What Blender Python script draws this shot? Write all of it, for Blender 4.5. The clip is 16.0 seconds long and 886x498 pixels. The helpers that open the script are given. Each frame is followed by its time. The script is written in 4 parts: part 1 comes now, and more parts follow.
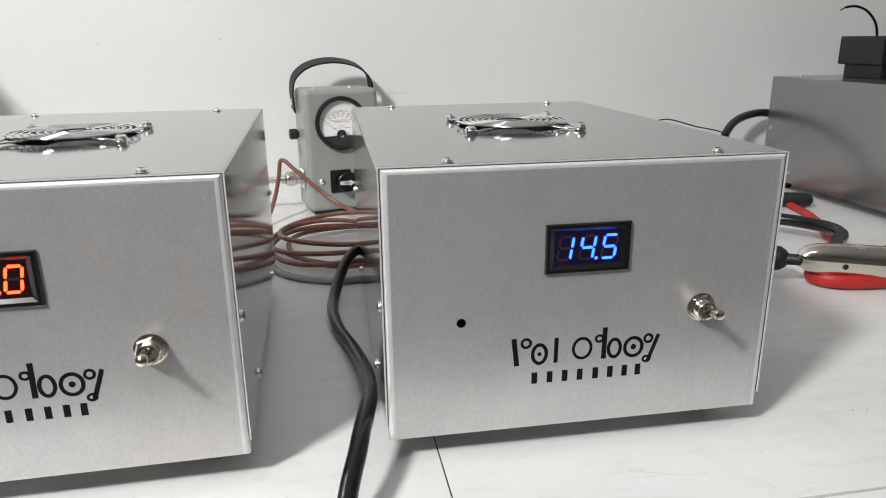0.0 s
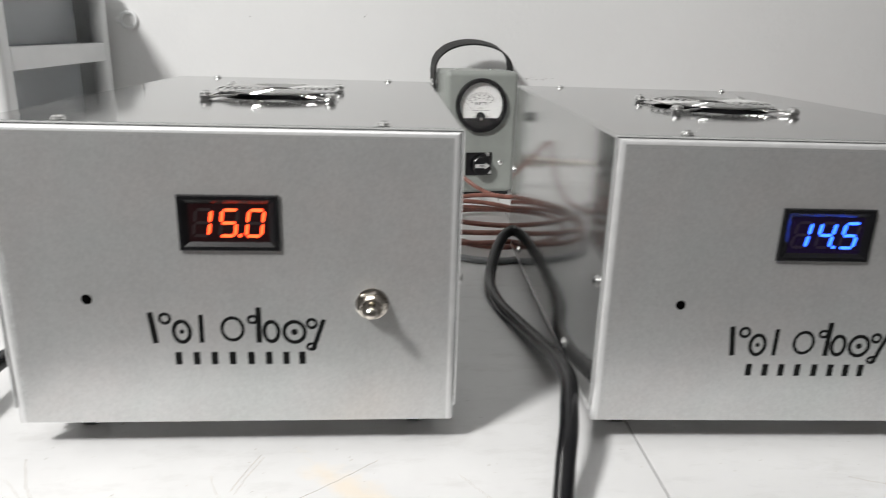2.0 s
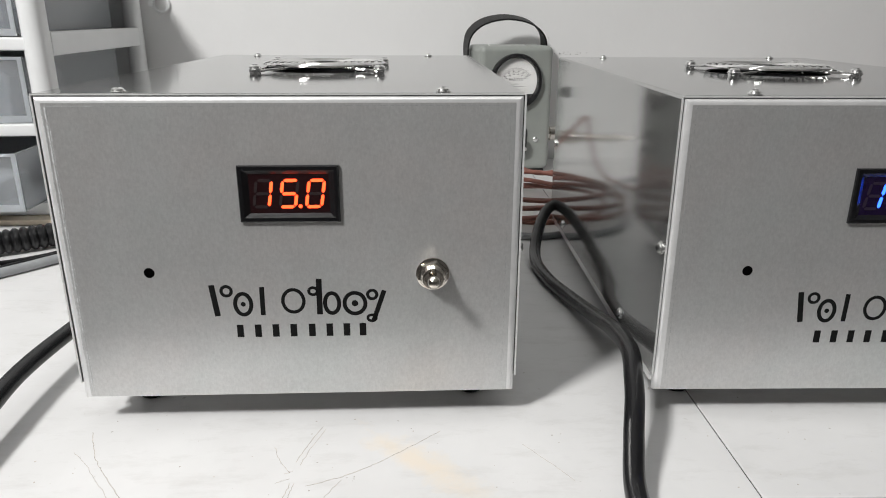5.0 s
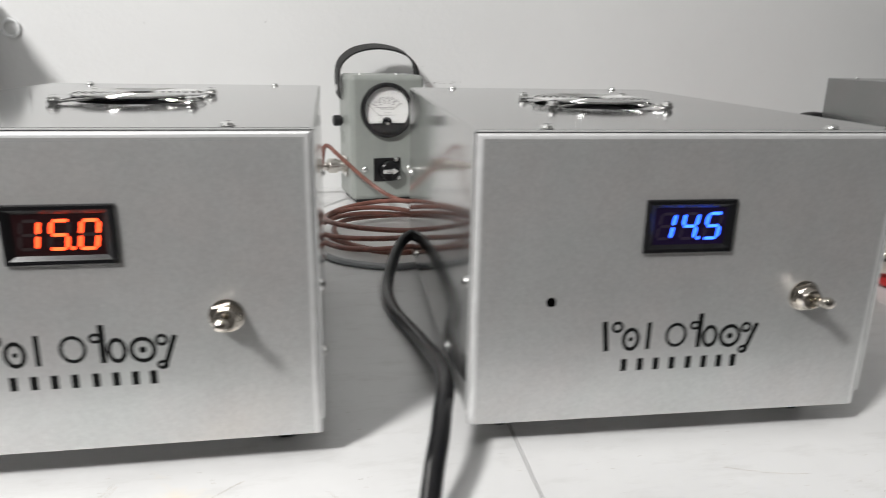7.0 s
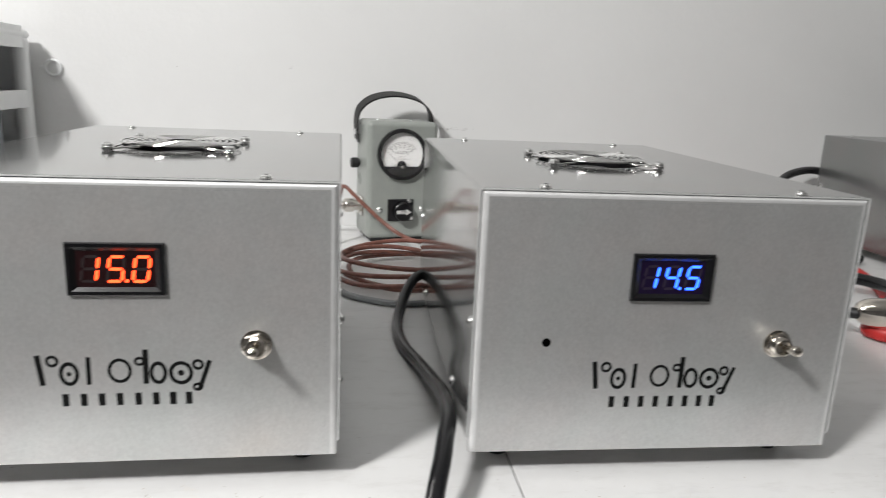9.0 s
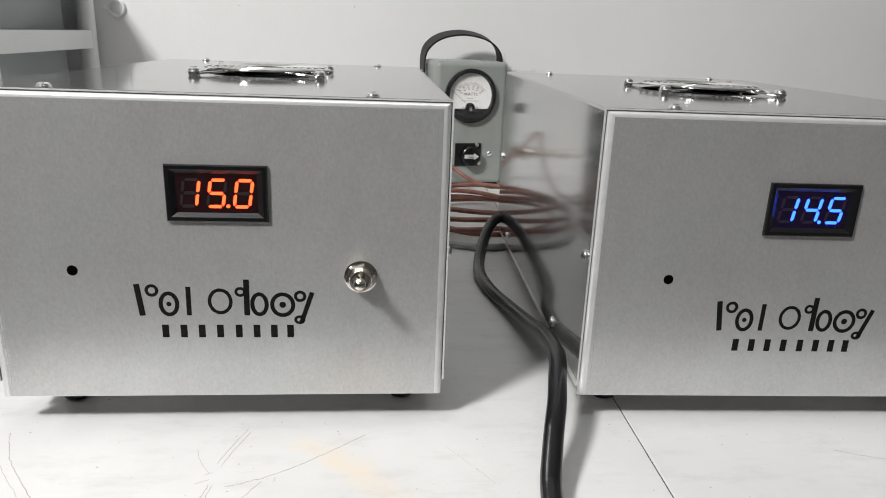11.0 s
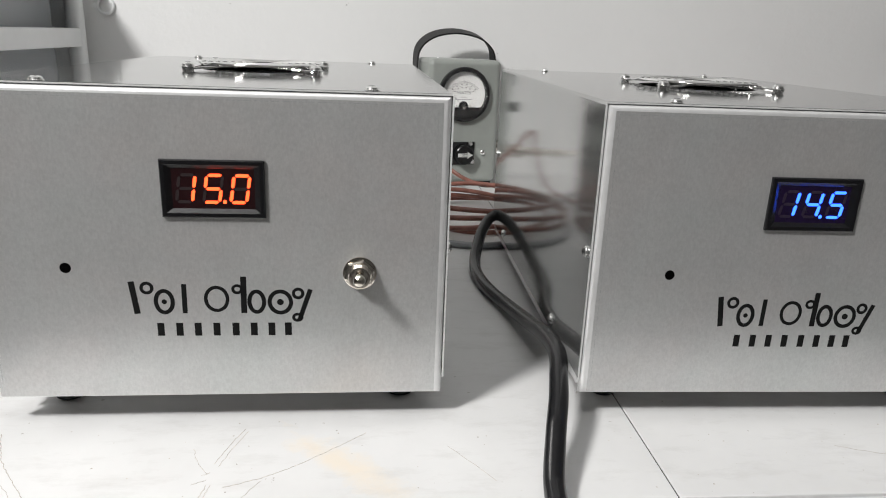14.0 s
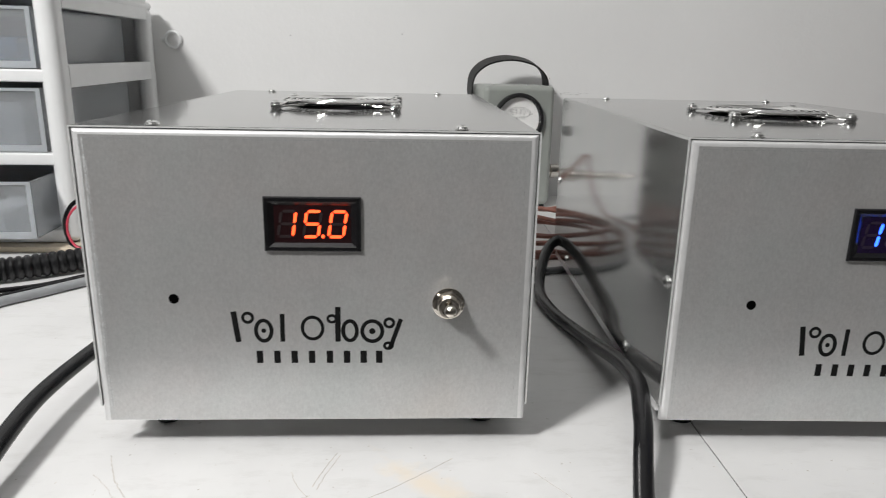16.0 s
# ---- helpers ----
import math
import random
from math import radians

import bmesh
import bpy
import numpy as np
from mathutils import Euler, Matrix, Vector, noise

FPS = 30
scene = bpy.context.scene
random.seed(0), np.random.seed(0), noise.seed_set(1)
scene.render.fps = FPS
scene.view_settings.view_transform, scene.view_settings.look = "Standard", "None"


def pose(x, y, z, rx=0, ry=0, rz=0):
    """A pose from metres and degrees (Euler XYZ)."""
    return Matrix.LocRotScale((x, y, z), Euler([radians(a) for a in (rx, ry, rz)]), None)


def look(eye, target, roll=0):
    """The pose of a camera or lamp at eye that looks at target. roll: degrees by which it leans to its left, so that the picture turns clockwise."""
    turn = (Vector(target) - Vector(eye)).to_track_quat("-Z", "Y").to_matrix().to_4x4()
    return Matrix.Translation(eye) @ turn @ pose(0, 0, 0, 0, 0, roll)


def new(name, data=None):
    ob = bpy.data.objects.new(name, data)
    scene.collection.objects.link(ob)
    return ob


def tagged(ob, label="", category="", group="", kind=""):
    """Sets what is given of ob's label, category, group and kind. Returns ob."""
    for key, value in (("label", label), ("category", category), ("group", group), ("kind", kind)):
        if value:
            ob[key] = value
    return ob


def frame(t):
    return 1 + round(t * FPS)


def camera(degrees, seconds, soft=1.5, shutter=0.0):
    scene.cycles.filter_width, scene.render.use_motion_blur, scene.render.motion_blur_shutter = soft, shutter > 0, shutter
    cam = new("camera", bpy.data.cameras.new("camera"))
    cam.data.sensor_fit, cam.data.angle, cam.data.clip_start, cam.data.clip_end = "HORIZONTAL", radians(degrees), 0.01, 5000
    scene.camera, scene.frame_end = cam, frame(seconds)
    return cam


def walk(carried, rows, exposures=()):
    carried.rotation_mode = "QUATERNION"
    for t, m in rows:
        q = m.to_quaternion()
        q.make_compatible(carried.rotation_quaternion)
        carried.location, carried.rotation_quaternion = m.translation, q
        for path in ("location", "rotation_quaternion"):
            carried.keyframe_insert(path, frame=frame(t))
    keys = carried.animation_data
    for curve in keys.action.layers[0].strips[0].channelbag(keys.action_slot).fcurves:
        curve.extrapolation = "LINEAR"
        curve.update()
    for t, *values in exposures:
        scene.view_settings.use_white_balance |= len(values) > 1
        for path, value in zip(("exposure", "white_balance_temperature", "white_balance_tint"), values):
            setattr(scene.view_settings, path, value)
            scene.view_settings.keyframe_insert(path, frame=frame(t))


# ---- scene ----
cam = camera(65.1, 16.0, soft=1.0, shutter=0.5)
PATH = [
    (0, (0.1727, 0.1606, 0.2296), (0.5039, 2.0461, -0.3494), -0.66),
    (0.5, (0.1718, 0.1631, 0.2230), (0.5271, 2.0445, -0.3549), 0.41),
    (1, (0.1672, 0.1647, 0.2175), (0.5164, 2.0449, -0.3682), 0.13),
    (1.3, (0.1509, 0.1740, 0.2178), (0.4710, 2.0635, -0.3546), 1.24),
    (1.5, (0.1397, 0.1740, 0.2188), (0.4122, 2.0759, -0.3367), 1.67),
    (1.7, (0.1235, 0.1759, 0.2163), (0.3586, 2.0776, -0.3567), 1.69),
    (2, (0.0967, 0.1739, 0.2131), (0.2210, 2.0802, -0.3790), 1.74),
    (2.5, (0.0838, 0.1790, 0.2027), (0.1822, 2.0722, -0.4343), 1.99),
    (3, (0.0800, 0.1772, 0.2022), (0.1662, 2.0719, -0.4325), 1.53),
    (3.5, (0.0820, 0.1743, 0.2023), (0.1574, 2.0657, -0.4434), 0.65),
    (4, (0.0778, 0.1735, 0.2024), (0.1334, 2.0693, -0.4321), 0.17),
    (6.5, (0.0785, 0.1826, 0.2057), (0.2176, 2.0743, -0.4285), 1.02),
    (6.7, (0.1035, 0.1821, 0.2058), (0.3011, 2.0735, -0.4134), 1.09),
    (7, (0.1367, 0.1830, 0.2069), (0.4312, 2.0790, -0.3572), 1.02),
    (7.3, (0.1624, 0.1817, 0.1994), (0.5218, 2.0701, -0.3525), 2.87),
    (7.5, (0.1686, 0.1802, 0.2033), (0.5659, 2.0560, -0.3654), 2.50),
    (8, (0.1655, 0.1764, 0.2070), (0.5545, 2.0693, -0.3083), 2.37),
    (8.3, (0.1552, 0.1623, 0.2199), (0.4734, 2.0749, -0.2708), 1.76),
    (8.5, (0.1513, 0.1542, 0.2249), (0.4810, 2.0683, -0.2518), 1.25),
    (8.7, (0.1425, 0.1519, 0.2252), (0.4745, 2.0690, -0.2379), 2.32),
    (9, (0.1311, 0.1440, 0.2221), (0.4002, 2.0705, -0.2426), 2.59),
    (9.5, (0.1096, 0.1527, 0.2150), (0.2656, 2.0719, -0.3255), 1.10),
    (10, (0.0974, 0.1638, 0.2043), (0.2481, 2.0691, -0.3848), 1.54),
    (12.5, (0.0962, 0.1716, 0.1965), (0.2636, 2.0758, -0.3917), 2.83),
    (13, (0.0922, 0.1721, 0.1939), (0.2788, 2.0784, -0.3817), 2.29),
    (13.5, (0.0958, 0.1745, 0.1966), (0.2862, 2.0715, -0.4075), 2.40),
    (14, (0.0923, 0.1734, 0.1959), (0.2769, 2.0770, -0.3890), 2.27),
    (14.5, (0.0903, 0.1709, 0.2001), (0.2473, 2.0779, -0.3820), 1.88),
    (15, (0.0918, 0.1717, 0.2064), (0.2347, 2.0928, -0.3310), 0.15),
    (15.3, (0.0778, 0.1675, 0.2080), (0.1747, 2.0917, -0.3285), 1.16),
    (15.5, (0.0662, 0.1618, 0.2088), (0.1190, 2.0923, -0.3113), 1.18),
    (15.7, (0.0624, 0.1620, 0.2044), (0.1162, 2.0876, -0.3331), 1.34),
    (16, (0.0660, 0.1643, 0.2055), (0.1454, 2.0889, -0.3326), 1.24),
]
EXPOSURES = [(0, 0.09), (1.5, 0.09), (2.0, -0.01), (3.0, -0.11), (4.0, -0.16), (6.5, -0.13), (7.0, 0.03), (7.5, 0.09), (8.5, 0.09), (9.5, -0.05), (10.0, -0.07), (12.5, -0.05), (15.0, -0.06), (15.5, -0.14), (16.0, -0.20)]
walk(cam, [(t, look(eye, target, roll)) for t, eye, target, roll in PATH], EXPOSURES)

# ---- world and light: two unseen lamps in a mostly unseen, added room ----
world = bpy.data.worlds.new("world")
scene.world = world
world.use_nodes = True
world.node_tree.nodes["Background"].inputs[0].default_value = (0.80, 0.86, 1.0, 1)
world.node_tree.nodes["Background"].inputs[1].default_value = 0.01

FLOOR = -0.75          # the table top is z = 0
CEIL = 1.70
ROOM = (-2.6, 3.0, -2.9, 1.215)   # x0, x1, y0, y1


def area_lamp(name, where, target, power, size, colour, long=0.0):
    data = bpy.data.lights.new(name, "AREA")
    data.shape, data.size, data.energy, data.color = "RECTANGLE" if long else "DISK", long or size, power, colour
    data.size_y = size
    ob = new(name, data)
    ob.matrix_world = look(where, target)
    return ob


# a small bright lamp near the bench, and a long ceiling light
area_lamp("bench_lamp_light", (-0.77, -0.285, 1.24), (0.15, 0.6, 0.05), 31.5, 0.235, (0.995, 0.985, 0.970))
area_lamp("ceiling_light", (-0.35, -0.12, 1.66), (-0.35, -0.1199, 0.0), 6.3, 0.14, (0.99, 0.985, 0.97), 1.5)


# ---- materials ----
def material(name):
    m = bpy.data.materials.new(name)
    m.use_nodes = True
    t = m.node_tree
    return m, t.nodes, t.links, t.nodes["Principled BSDF"]


def ramp(nodes, links, src, stops):
    r = nodes.new("ShaderNodeValToRGB")
    el = r.color_ramp.elements
    while len(el) < len(stops):
        el.new(0.5)
    for e, (p, c) in zip(el, stops):
        e.position, e.color = p, (*c, 1)
    links.new(src, r.inputs[0])
    return r.outputs[0]


def coords(nodes, links, scale=(1, 1, 1), kind="Object"):
    c = nodes.new("ShaderNodeTexCoord")
    m = nodes.new("ShaderNodeMapping")
    m.inputs["Scale"].default_value = scale
    links.new(c.outputs[kind], m.inputs[0])
    return m.outputs[0]


def noise_tex(nodes, links, vec, scale, detail=4, rough=0.6):
    n = nodes.new("ShaderNodeTexNoise")
    n.inputs["Scale"].default_value, n.inputs["Detail"].default_value, n.inputs["Roughness"].default_value = scale, detail, rough
    links.new(vec, n.inputs[0])
    return n.outputs["Fac"]


def remap(nodes, links, src, a, b, lo=0.0, hi=1.0):
    m = nodes.new("ShaderNodeMapRange")
    m.inputs["From Min"].default_value, m.inputs["From Max"].default_value = lo, hi
    m.inputs["To Min"].default_value, m.inputs["To Max"].default_value = a, b
    links.new(src, m.inputs[0])
    return m.outputs[0]


def bump(nodes, links, bsdf, src, strength, distance):
    b = nodes.new("ShaderNodeBump")
    b.inputs["Strength"].default_value, b.inputs["Distance"].default_value = strength, distance
    links.new(src, b.inputs["Height"])
    links.new(b.outputs[0], bsdf.inputs["Normal"])


def plain(name, colour, rough=0.5, metal=0.0, vary=0.12, scale=60.0, bump_by=0.1, spec=0.5, coat=0.0):
    """Paint, plastic, rubber or bare metal with grain at two scales."""
    m, nodes, links, bsdf = material(name)
    v = coords(nodes, links)
    fine = noise_tex(nodes, links, v, scale * 8, 3)
    broad = noise_tex(nodes, links, v, scale, 4)
    lo = tuple(max(0.0, c * (1 - vary)) for c in colour)
    hi = tuple(min(1.0, c * (1 + vary)) for c in colour)
    links.new(ramp(nodes, links, broad, [(0.3, lo), (0.7, hi)]), bsdf.inputs["Base Color"])
    links.new(remap(nodes, links, fine, max(0.03, rough * 0.85), min(1, rough * 1.15)), bsdf.inputs["Roughness"])
    bsdf.inputs["Metallic"].default_value = metal
    bsdf.inputs["Specular IOR Level"].default_value = spec
    bsdf.inputs["Coat Weight"].default_value = coat
    if bump_by:
        bump(nodes, links, bsdf, fine, bump_by, 0.0004)
    return m


def brushed(name, colour, rough, grain, streak, metal=1.0, relief=0.05, speckle=0.0, edge=1.0):
    """Rolled aluminium sheet: fine streaks along one direction, faint mottling and scuffs."""
    m, nodes, links, bsdf = material(name)
    fine = noise_tex(nodes, links, coords(nodes, links, grain), 1.0, 5, 0.7)
    v = coords(nodes, links)
    broad = noise_tex(nodes, links, v, 22.0, 7, 0.7)
    speck = noise_tex(nodes, links, v, 420.0, 2)
    base = ramp(nodes, links, broad, [(0.3, tuple(c * 0.90 for c in colour)), (0.7, colour)])
    mix = nodes.new("ShaderNodeMix")
    mix.data_type, mix.blend_type = "RGBA", "MULTIPLY"
    mix.inputs[0].default_value = streak
    links.new(base, mix.inputs[6])
    links.new(ramp(nodes, links, fine, [(0.25, (0.72, 0.72, 0.72)), (0.75, (1, 1, 1))]), mix.inputs[7])
    tint = nodes.new("ShaderNodeMix")
    tint.data_type, tint.blend_type = "RGBA", "MULTIPLY"
    tint.inputs[0].default_value = 1.0
    links.new(mix.outputs[2], tint.inputs[6])
    links.new(ramp(nodes, links, noise_tex(nodes, links, v, 13.0, 4, 0.6), [(0.34, (1.0, 0.975, 0.965)), (0.5, (0.985, 0.985, 0.98)), (0.66, (0.975, 1.0, 0.99))]), tint.inputs[7])
    grit = nodes.new("ShaderNodeMix")
    grit.data_type, grit.blend_type = "RGBA", "MULTIPLY"
    grit.inputs[0].default_value = speckle
    links.new(tint.outputs[2], grit.inputs[6])
    links.new(ramp(nodes, links, noise_tex(nodes, links, v, 620.0, 3, 0.7), [(0.36, (0.80, 0.80, 0.80)), (0.62, (1.0, 1.0, 1.0))]), grit.inputs[7])
    links.new(grit.outputs[2], bsdf.inputs["Base Color"])
    add = nodes.new("ShaderNodeMath")
    add.operation = "ADD"
    links.new(remap(nodes, links, fine, rough * 0.8, rough * 1.1), add.inputs[0])
    links.new(remap(nodes, links, speck, -0.02, 0.03), add.inputs[1])
    links.new(add.outputs[0], bsdf.inputs["Roughness"])
    bsdf.inputs["Metallic"].default_value = metal
    bsdf.inputs["Specular Tint"].default_value = (edge, edge, edge, 1)
    bump(nodes, links, bsdf, fine, relief, 0.0002)
    return m


ALU_FRONT = brushed("aluminium_front", (0.738, 0.739, 0.738), 0.35, (1100, 300, 400), 0.48, 0.62, 0.03, 0.38)
ALU_COVER = brushed("aluminium_cover", (0.505, 0.509, 0.507), 0.095, (120, 18, 500), 0.12, 0.88, 0.004, 0.12, 0.92)
ALU_DULL = brushed("aluminium_dull", (0.36, 0.362, 0.36), 0.25, (300, 60, 700), 0.5, 0.85)
# panel metal made paler and less metallic: the fold's highlight in its colour
ALU_RIM_LIT = plain("aluminium_fold_highlight", (0.82, 0.82, 0.82), 0.38, 0.50, 0.06, 120, 0.1)
ALU_CUT = plain("aluminium_cut_edge", (0.70, 0.705, 0.70), 0.45, 0.25, 0.12, 400, 0.1)
ALU_EDGE = plain("aluminium_edge", (0.9, 0.9, 0.9), 0.3, 1.0, 0.05, 90)
FILM = plain("pale_film_residue", (0.66, 0.67, 0.67), 0.4, 0.0, 0.25, 260, 0.0)
FILM_FAINT = plain("faint_film_residue", (0.50, 0.51, 0.51), 0.4, 0.2, 0.15, 260, 0.0)
CHROME = plain("polished_chrome", (0.86, 0.86, 0.85), 0.07, 1.0, 0.04, 200, 0.0)
NICKEL = plain("warm_polished_nickel", (0.74, 0.69, 0.62), 0.12, 1.0, 0.04, 200, 0.0)
STEEL = plain("zinc_screw_steel", (0.84, 0.84, 0.83), 0.27, 1.0, 0.06, 300, 0.05)
HOLE_SHADE = plain("hole_shade_black", (0.002, 0.002, 0.002), 1.0, 0, 0.1, 100, 0.0, 0.0)
# near black: painted shade in slots, gaps and holes; also dark packets, under frame
DARK = plain("dark_gap_shade_and_parts", (0.012, 0.012, 0.013), 0.8)
BLACK_PLASTIC = plain("black_plastic", (0.009, 0.009, 0.010), 0.33, 0, 0.2, 150, 0.15)
BLACK_GLOSS = plain("black_gloss_plastic", (0.007, 0.007, 0.008), 0.21, 0, 0.1, 150, 0.03)
RUBBER = plain("black_rubber", (0.010, 0.010, 0.011), 0.5, 0, 0.25, 120, 0.3)
CABLE_BLACK = plain("black_cable_sheath", (0.007, 0.007, 0.008), 0.25, 0, 0.15, 70, 0.03, 0.4)
LEATHER = plain("black_leather_strap", (0.009, 0.009, 0.009), 0.55, 0, 0.3, 130, 0.5)
GREY_CABLE = plain("grey_cable_sheath", (0.30, 0.31, 0.32), 0.45, 0, 0.1, 70, 0.1)
RED_CABLE = plain("red_cable_sheath", (0.47, 0.022, 0.02), 0.5, 0, 0.15, 60, 0.1)
PINK_WIRE = plain("red_wire_sheath", (0.62, 0.06, 0.10), 0.4, 0, 0.1, 60, 0.1)
COPPER_SHEATH = plain("brown_coax_sheath", (0.205, 0.085, 0.064), 0.34, 0, 0.25, 90, 0.1)
GREEN_PAINT = plain("grey_green_hammer_paint", (0.315, 0.334, 0.312), 0.36, 0, 0.06, 40, 0.12)
INK = plain("black_ink", (0.006, 0.006, 0.006), 0.65, 0, 0.2, 300, 0.0, 0.15)
GREY_INK = plain("grey_ink", (0.12, 0.12, 0.12), 0.5, 0, 0.2, 300, 0.0)
SCUFF = plain("grey_scuff", (0.42, 0.41, 0.40), 0.7, 0, 0.3, 300, 0.0)
LABEL_WHITE = plain("white_dial_card", (0.62, 0.62, 0.605), 0.5, 0, 0.02, 80, 0.0)
WHITE_PLASTIC = plain("white_drawer_plastic", (0.80, 0.81, 0.81), 0.35, 0, 0.03, 25, 0.05)
BRASS = plain("tarnished_plug_metal", (0.66, 0.63, 0.585), 0.24, 1.0, 0.1, 200, 0.05)
SCRATCH = plain("scratch_grime", (0.50, 0.46, 0.41), 0.7, 0, 0.45, 500, 0.0)
BOX_CARD = plain("tan_cardboard", (0.42, 0.27, 0.14), 0.8, 0, 0.1, 40, 0.2)
BOARD = plain("pale_tan_board", (0.58, 0.50, 0.39), 0.7, 0, 0.12, 30, 0.2)
TIN_BLUE = plain("blue_packet", (0.10, 0.17, 0.28), 0.5, 0, 0.3, 40, 0.1)
TIN_RED = plain("red_packet", (0.55, 0.05, 0.04), 0.5, 0, 0.3, 40, 0.1)
GREY_PARTS = plain("grey_parts", (0.30, 0.32, 0.34), 0.5, 0, 0.3, 40, 0.1)


def emitter(name, colour, strength):
    m, nodes, links, bsdf = material(name)
    bsdf.inputs["Base Color"].default_value = (*colour, 1)
    bsdf.inputs["Emission Color"].default_value = (*colour, 1)
    bsdf.inputs["Emission Strength"].default_value = strength
    return m


LED_RED = emitter("lit_red_segment", (1.0, 0.062, 0.015), 4.6)
LED_BLUE = emitter("lit_blue_segment", (0.020, 0.090, 1.0), 5.8)
OFF_RED = plain("unlit_red_segment", (0.014, 0.006, 0.007), 0.6, 0, 0.05, 200, 0.0)
OFF_BLUE = plain("unlit_blue_segment", (0.017, 0.009, 0.026), 0.6, 0, 0.05, 200, 0.0)
LENS_RED = plain("dark_red_lens", (0.018, 0.006, 0.007), 0.12, 0, 0.05, 200, 0.0)
LENS_BLUE = plain("dark_blue_lens", (0.012, 0.006, 0.028), 0.12, 0, 0.05, 200, 0.0)


def clear_plastic(name, colour, rough, trans):
    m, nodes, links, bsdf = material(name)
    v = coords(nodes, links)
    n = noise_tex(nodes, links, v, 30, 3)
    links.new(ramp(nodes, links, n, [(0.3, tuple(c * 0.92 for c in colour)), (0.7, colour)]), bsdf.inputs["Base Color"])
    bsdf.inputs["Roughness"].default_value = rough
    bsdf.inputs["Transmission Weight"].default_value = trans
    bsdf.inputs["IOR"].default_value = 1.3
    return m


FROSTED = clear_plastic("frosted_drawer_plastic", (0.88, 0.91, 0.94), 0.17, 0.80)
FROSTED_RIM = clear_plastic("frosted_drawer_rim", (0.80, 0.83, 0.86), 0.35, 0.62)
GLASS = clear_plastic("dial_glass", (1, 1, 1), 0.02, 1.0)


def wall_paint():
    m, nodes, links, bsdf = material("white_wall_paint")
    v = coords(nodes, links)
    broad = noise_tex(nodes, links, v, 3.0, 5)
    orange = noise_tex(nodes, links, v, 75.0, 5, 0.65)
    links.new(ramp(nodes, links, broad, [(0.3, (0.76, 0.76, 0.755)), (0.7, (0.81, 0.81, 0.805))]), bsdf.inputs["Base Color"])
    bsdf.inputs["Roughness"].default_value = 0.6
    bump(nodes, links, bsdf, orange, 0.24, 0.0025)
    return m


def table_paint():
    """White laminate, smudged, with a rusty stain."""
    m, nodes, links, bsdf = material("worn_white_table_paint")
    v = coords(nodes, links)
    broad = noise_tex(nodes, links, v, 9.0, 6)
    smear = noise_tex(nodes, links, coords(nodes, links, (26, 70, 30)), 1.0, 5, 0.7)
    grit = noise_tex(nodes, links, v, 190.0, 3)
    base = ramp(nodes, links, broad, [(0.25, (0.665, 0.662, 0.658)), (0.6, (0.745, 0.743, 0.74))])
    dirt = ramp(nodes, links, smear, [(0.52, (1, 1, 1)), (0.76, (0.88, 0.875, 0.865))])
    pepper = ramp(nodes, links, grit, [(0.71, (1, 1, 1)), (0.76, (0.60, 0.57, 0.53))])
    last = base
    for layer in (dirt, pepper):
        mix = nodes.new("ShaderNodeMix")
        mix.data_type, mix.blend_type = "RGBA", "MULTIPLY"
        mix.inputs[0].default_value = 1.0
        links.new(last, mix.inputs[6])
        links.new(layer, mix.inputs[7])
        last = mix.outputs[2]
    # the stain: an elongated blotch with a torn outline
    c = nodes.new("ShaderNodeTexCoord")
    place = nodes.new("ShaderNodeMapping")
    place.vector_type = "TEXTURE"
    place.inputs["Location"].default_value = (0.078, 0.461, 0)
    place.inputs["Rotation"].default_value = (0, 0, radians(-43))
    place.inputs["Scale"].default_value = (0.046, 0.012, 1)
    links.new(c.outputs["Object"], place.inputs[0])
    dist = nodes.new("ShaderNodeVectorMath")
    dist.operation = "LENGTH"
    links.new(place.outputs[0], dist.inputs[0])
    wob = nodes.new("ShaderNodeMath")
    wob.operation = "ADD"
    links.new(dist.outputs["Value"], wob.inputs[0])
    links.new(remap(nodes, links, noise_tex(nodes, links, v, 85.0, 5, 0.7), -0.9, 0.9), wob.inputs[1])
    fac = remap(nodes, links, wob.outputs[0], 0.55, 0.0, 0.15, 1.05)
    stain = nodes.new("ShaderNodeMix")
    stain.data_type = "RGBA"
    links.new(fac, stain.inputs[0])
    links.new(last, stain.inputs[6])
    stain.inputs[7].default_value = (0.82, 0.70, 0.54, 1)
    links.new(stain.outputs[2], bsdf.inputs["Base Color"])
    links.new(remap(nodes, links, smear, 0.22, 0.5), bsdf.inputs["Roughness"])
    bump(nodes, links, bsdf, smear, 0.05, 0.0006)
    return m


WALL = wall_paint()
TABLE = table_paint()
# grey of the unseen added walls, chosen so they reflect little fill
UNSEEN_WALL_GREY = plain("unseen_wall_grey", (0.36, 0.36, 0.36), 0.7, 0, 0.08, 3, 0.1)
FLOOR_MAT = plain("grey_floor", (0.32, 0.31, 0.30), 0.5, 0, 0.2, 6, 0.1)


# ---- mesh helpers ----
def weigh(me):
    """Normals weighted by face area, so that flat faces stay flat beside their rounded edges."""
    at = [[] for _ in me.vertices]
    for p in me.polygons:
        for v in p.vertices:
            at[v].append((p.normal.copy(), p.area))
    out = []
    for p in me.polygons:
        for v in p.vertices:
            s = Vector((0, 0, 0))
            for n, a in at[v]:
                if n.dot(p.normal) > 0.80:
                    s += n * a
            out.append(tuple(s.normalized()) if s.length > 0 else tuple(p.normal))
    me.normals_split_custom_set(out)


